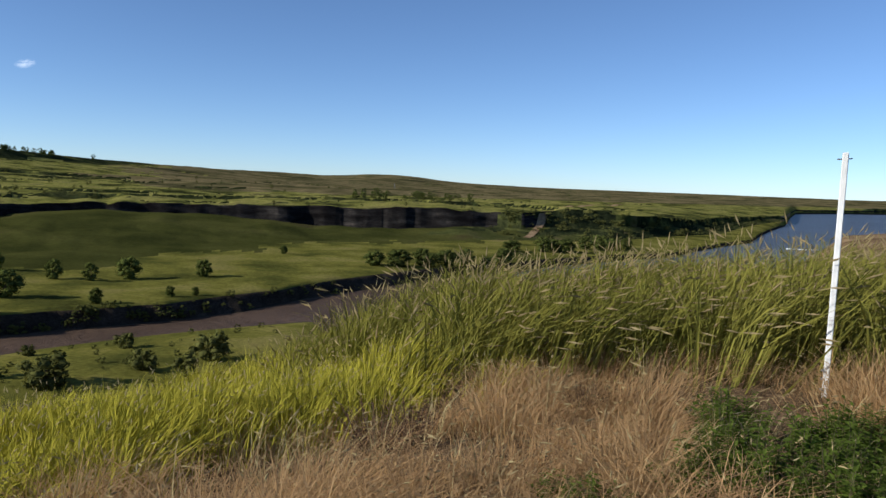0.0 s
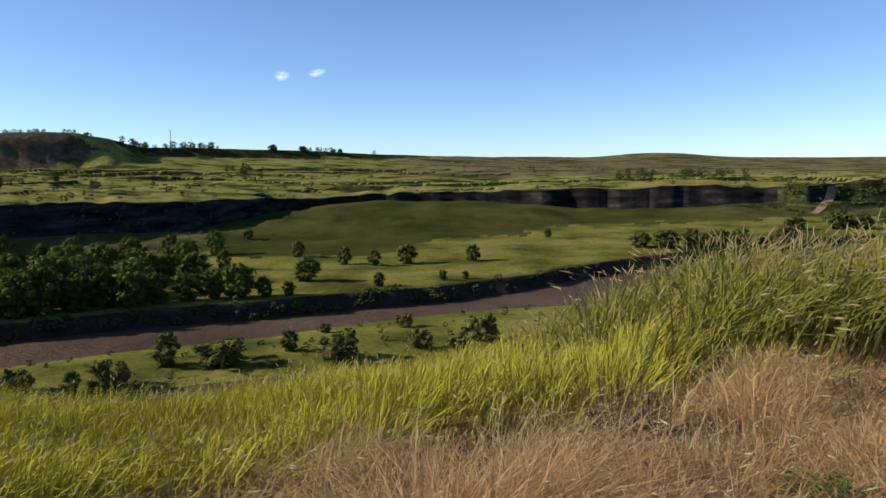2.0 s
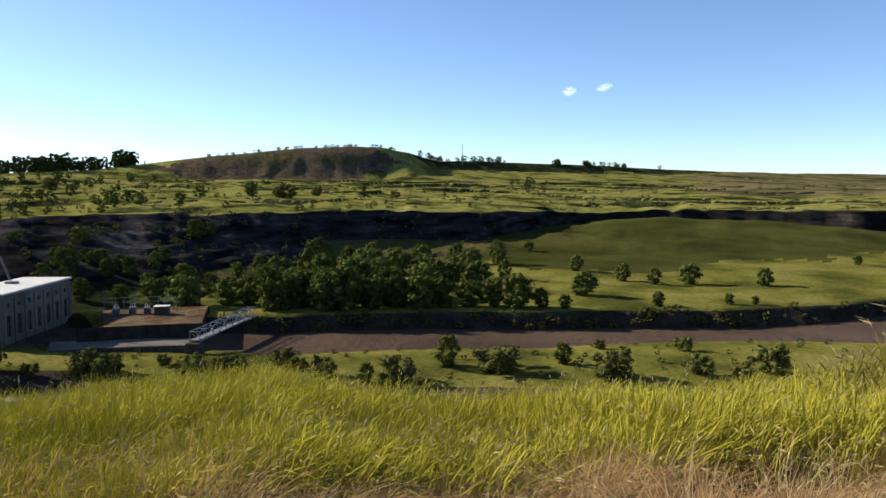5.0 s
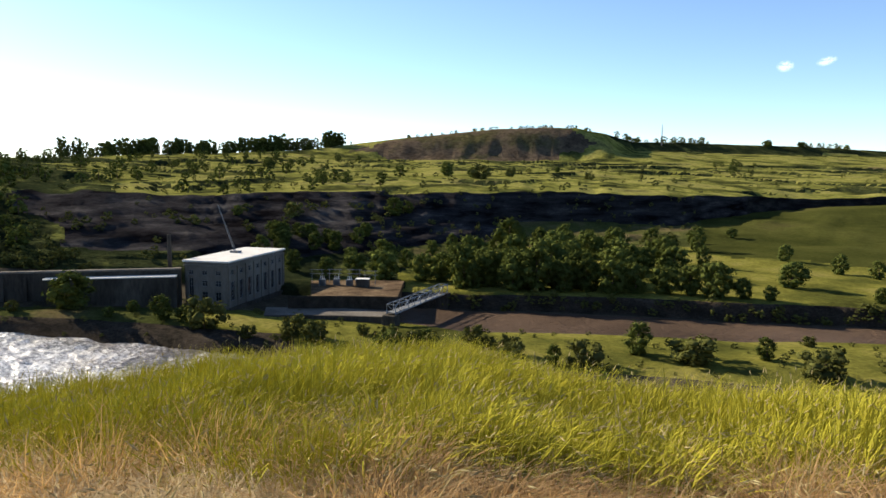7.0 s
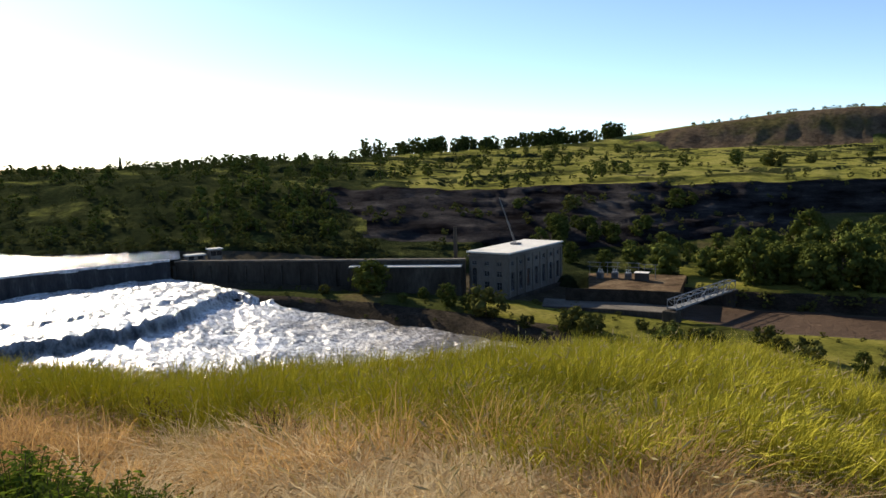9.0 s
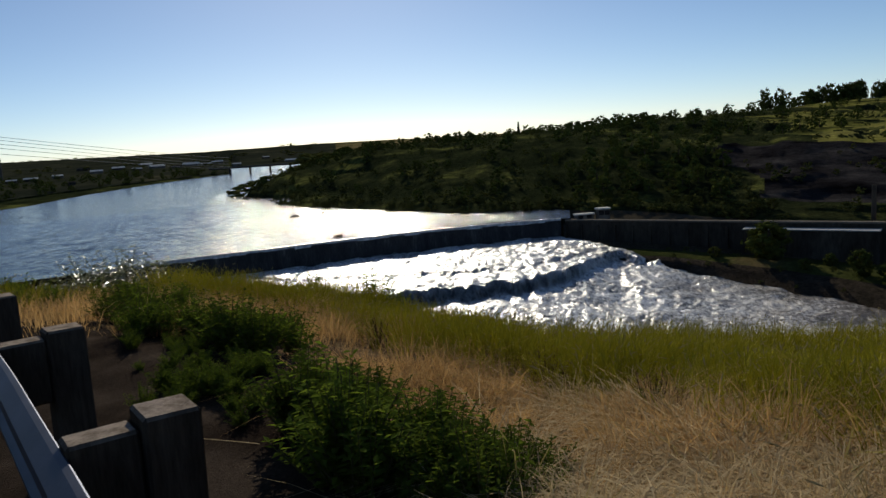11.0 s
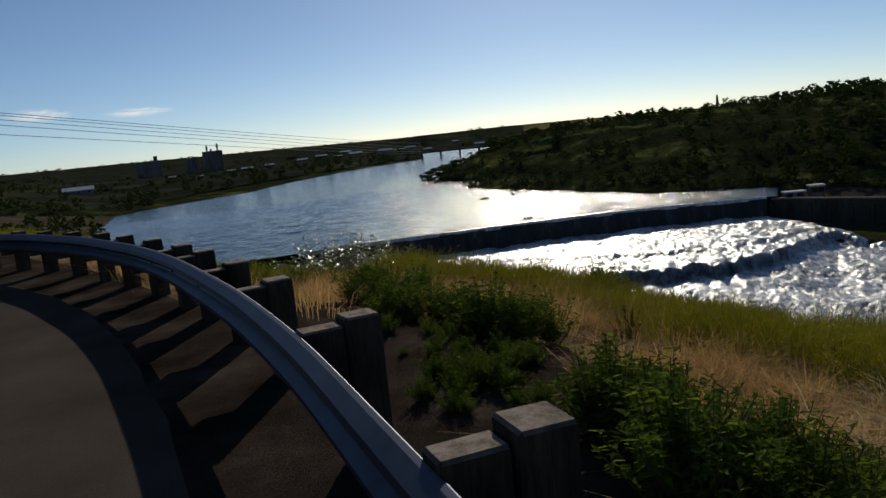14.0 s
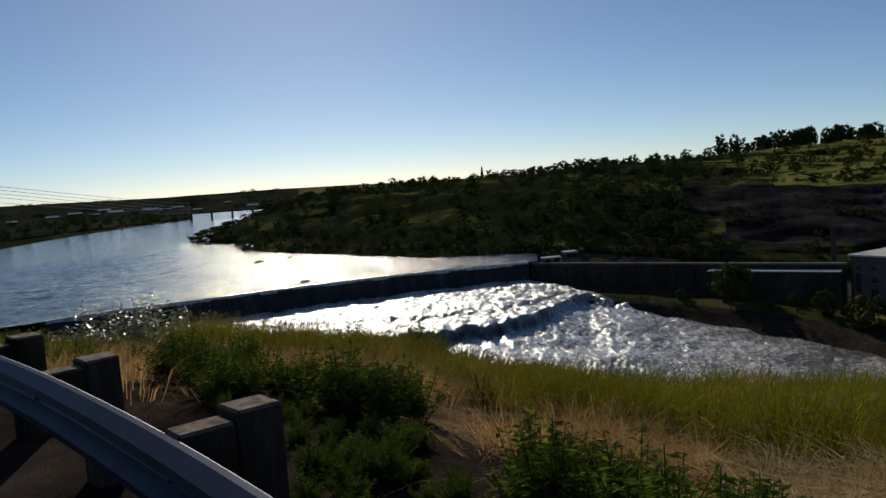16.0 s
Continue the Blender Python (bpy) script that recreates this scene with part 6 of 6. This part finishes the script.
def build_driftwood():
    ob = thing("driftwood_log", Matrix.Translation(at(-25.4, 690, WATER_LOW)), "pale bleached log stranded in the shallows", "log")
    bm = bmesh.new()
    bm_tube(bm, (-14, 2, 0.3), (10, -1, 0.6), 0.8, 0.4, 7)
    bm_tube(bm, (-6, 1, 0.4), (-14, -3, 1.4), 0.4, 0.15, 6)
    part("trunk", bm, WHITE, ob)


build_driftwood()


def build_track():
    """A dirt track that climbs from the terrace over the knoll."""
    vs, fs = [], []
    for k in range(41):
        f = k / 40
        b, d = -6.2 - 7.6 * f, 560 + 720 * f ** 1.3
        for side in (-0.5, 0.5):
            q = at(b, d, 0) + Vector((1, 0, 0)) * side * (5 + 5 * f)
            vs.append((q.x, q.y, ground_xy(q.x, q.y) + 0.35))
        if k:
            n = len(vs)
            fs.append((n - 4, n - 3, n - 1, n - 2))
    return tagged(link_mesh("dirt_track", vs, fs, DIRT), "pale dirt track climbing the grassy knoll", "track", kind="structure")


build_track()


# ---- overhead wires, masts, marker ----
def build_wires():
    a, b = at(150.5, 80, 0), at(119.8, 1000, 0)
    line = thing("power_line", Matrix(), "thin dark overhead power wires crossing the reservoir", "power line")
    for z0, z1 in ((8.4, -5), (8.2, -9.5), (7.8, -13), (7.3, -16), (6.4, -18)):
        vs, fs = [], []
        n = 40
        r = 0.035
        for k in range(n + 1):
            s = (k / n) ** 2
            p = a.lerp(b, s)
            z = z0 + (z1 - z0) * s - 1.2 * 4 * s * (1 - s)
            rr = r * (1 + 5 * s)
            for q in ((0, 0, rr), (rr * 0.6, -rr * 0.6, -rr * 0.5), (-rr * 0.6, rr * 0.6, -rr * 0.5)):
                vs.append((p.x + q[0], p.y + q[1], z + q[2]))
        for k in range(n):
            for i in range(3):
                j = (i + 1) % 3
                fs.append((k * 3 + i, k * 3 + j, k * 3 + 3 + j, k * 3 + 3 + i))
        link_mesh("wire", vs, fs, DARKSTEEL, line)
    for p, z0, z1 in ((a, ground(150.5, 80), 8.6), (b, -28, -4)):
        bm = bmesh.new()
        bm_tube(bm, (p.x, p.y, z0 - 1), (p.x, p.y, z1), 0.2, 0.13, 8)
        bm_box(bm, (2.6, 0.12, 0.14), (p.x, p.y, z1 - 0.3), radians(60))
        part("pole", bm, DARKWOOD, line)


build_wires()


def build_mast(b, d, height):
    m = thing("radio_mast", Matrix.Translation(spot(b, d, -1)), "slim lattice radio mast on the ridge", "mast")
    bm = bmesh.new()
    for k in range(3):
        o = Vector((math.cos(k * 2.1), math.sin(k * 2.1), 0))
        bm_tube(bm, o * 1.0, o * 0.4 + Vector((0, 0, height)), 0.22, 0.16, 4)
    for k in range(12):
        z = k * height / 12
        bm_tube(bm, (0.9 - 0.04 * k, 0, z), (-0.5, 0.6, z + height / 12), 0.12, 0.12, 4)
    part("lattice", bm, DARKSTEEL, m)


build_mast(39.14, 1240, 34)
build_mast(3.8, 1500, 12)


def build_marker():
    base = spot(-25.78, 7.4, -0.25)
    top = at(-25.98, 7.4, 2.08)
    m = thing("marker_pole", Matrix(), "slim white marker pole leaning a little in the grass", "pole")
    bm = bmesh.new()
    v = top - base
    q = v.to_track_quat("Z", "Y").to_matrix().to_4x4()
    bmesh.ops.create_cube(bm, size=1.0, matrix=Matrix.Translation((base + top) / 2) @ q @ Matrix.Diagonal((0.072, 0.05, v.length, 1)))
    bmesh.ops.bevel(bm, geom=list(bm.edges), offset=0.006, segments=1, affect="EDGES")
    part("shaft", bm, WHITE, m)
    bm = bmesh.new()
    bm_tube(bm, top + Vector((-0.07, 0.0, -0.06)), top + Vector((0.06, 0, -0.05)), 0.006, 0.006, 6)
    part("pin", bm, DARKSTEEL, m, "small dark cross pin")
    for s in (0.13, 0.17, 0.2):
        bm = bmesh.new()
        c = base.lerp(top, s)
        bm_box(bm, (0.08, 0.06, 0.018), c)
        part("band", bm, DARKSTEEL, m, "dark scuffed band")


build_marker()


# ---- clouds ----
def cloud_material(name, dense):
    """A thin wisp that glows in place of sunlight, dense in its middle and torn towards its rim."""
    m, tree, b = material(name, 1.0, 0, 0.0)
    co = tree.nodes.new("ShaderNodeTexCoord").outputs["Object"]
    fall = tree.nodes.new("ShaderNodeTexGradient")
    fall.gradient_type = "SPHERICAL"
    n = tree.nodes.new("ShaderNodeTexNoise")
    n.inputs["Scale"].default_value, n.inputs["Detail"].default_value = 2.2, 6
    tree.links.new(co, fall.inputs[0])
    tree.links.new(co, n.inputs["Vector"])
    torn = ramp_node(tree, n.outputs[0], [(0.32, (0.0, 0.0, 0.0)), (0.62, (1.0, 1.0, 1.0))])
    veil = mix_node(tree, 1.0, ramp_node(tree, fall.outputs[1], [(0.05, (0, 0, 0)), (0.65, (dense,) * 3)]).outputs[0], torn.outputs[0], "MULTIPLY")
    # emission added so that the cloud looks sunlit
    e, c, k = (tree.nodes.new("ShaderNode" + kind) for kind in ("Emission", "BsdfTransparent", "MixShader"))
    e.inputs[0].default_value, e.inputs[1].default_value = (0.93, 0.96, 1.0, 1), 1.25
    tree.links.new(veil, k.inputs[0])
    tree.links.new(c.outputs[0], k.inputs[1])
    tree.links.new(e.outputs[0], k.inputs[2])
    tree.links.new(k.outputs[0], tree.nodes["Material Output"].inputs[0])
    return m


CLOUD, WISP = cloud_material("cloud_white", 0.95), cloud_material("cloud_wisp", 0.36)


def build_cloud(b, z, width, height, lean=0.1, mat=CLOUD):
    """A wisp in the far sky: a shallow bulging sheet."""
    bm = bmesh.new()
    bmesh.ops.create_grid(bm, x_segments=16, y_segments=8, size=1.0, matrix=Matrix.Rotation(math.pi / 2, 4, "X"))
    for v in bm.verts:
        v.co.y = 0.25 * (v.co.x ** 2 + v.co.z ** 2)
    ob = part("cloud", bm, mat, smooth=True)
    ob.matrix_world = Matrix.Translation(at(b, 4600, z)) @ Matrix.Rotation(radians(b), 4, "Z") @ Matrix.Rotation(-lean, 4, "Y") @ Matrix.Diagonal((width / 2, width / 2, height / 2, 1))
    tagged(ob, "tiny wisp of white cloud in a clear sky", "cloud", "small clouds")


build_cloud(31.28, 559, 105, 72, 0.1, WISP)
build_cloud(28.78, 577, 120, 54, 0.25, WISP)
build_cloud(145.5, 329, 380, 85, -0.03)
build_cloud(139.25, 308, 430, 62, 0.0)


# ---- clear away the patterns that were not planted ----
for src in TREES + BUSHES + FIRS + FAR + FARBUSH:
    if src not in used:
        for ob in [*src.children_recursive, src]:
            bpy.data.objects.remove(ob)
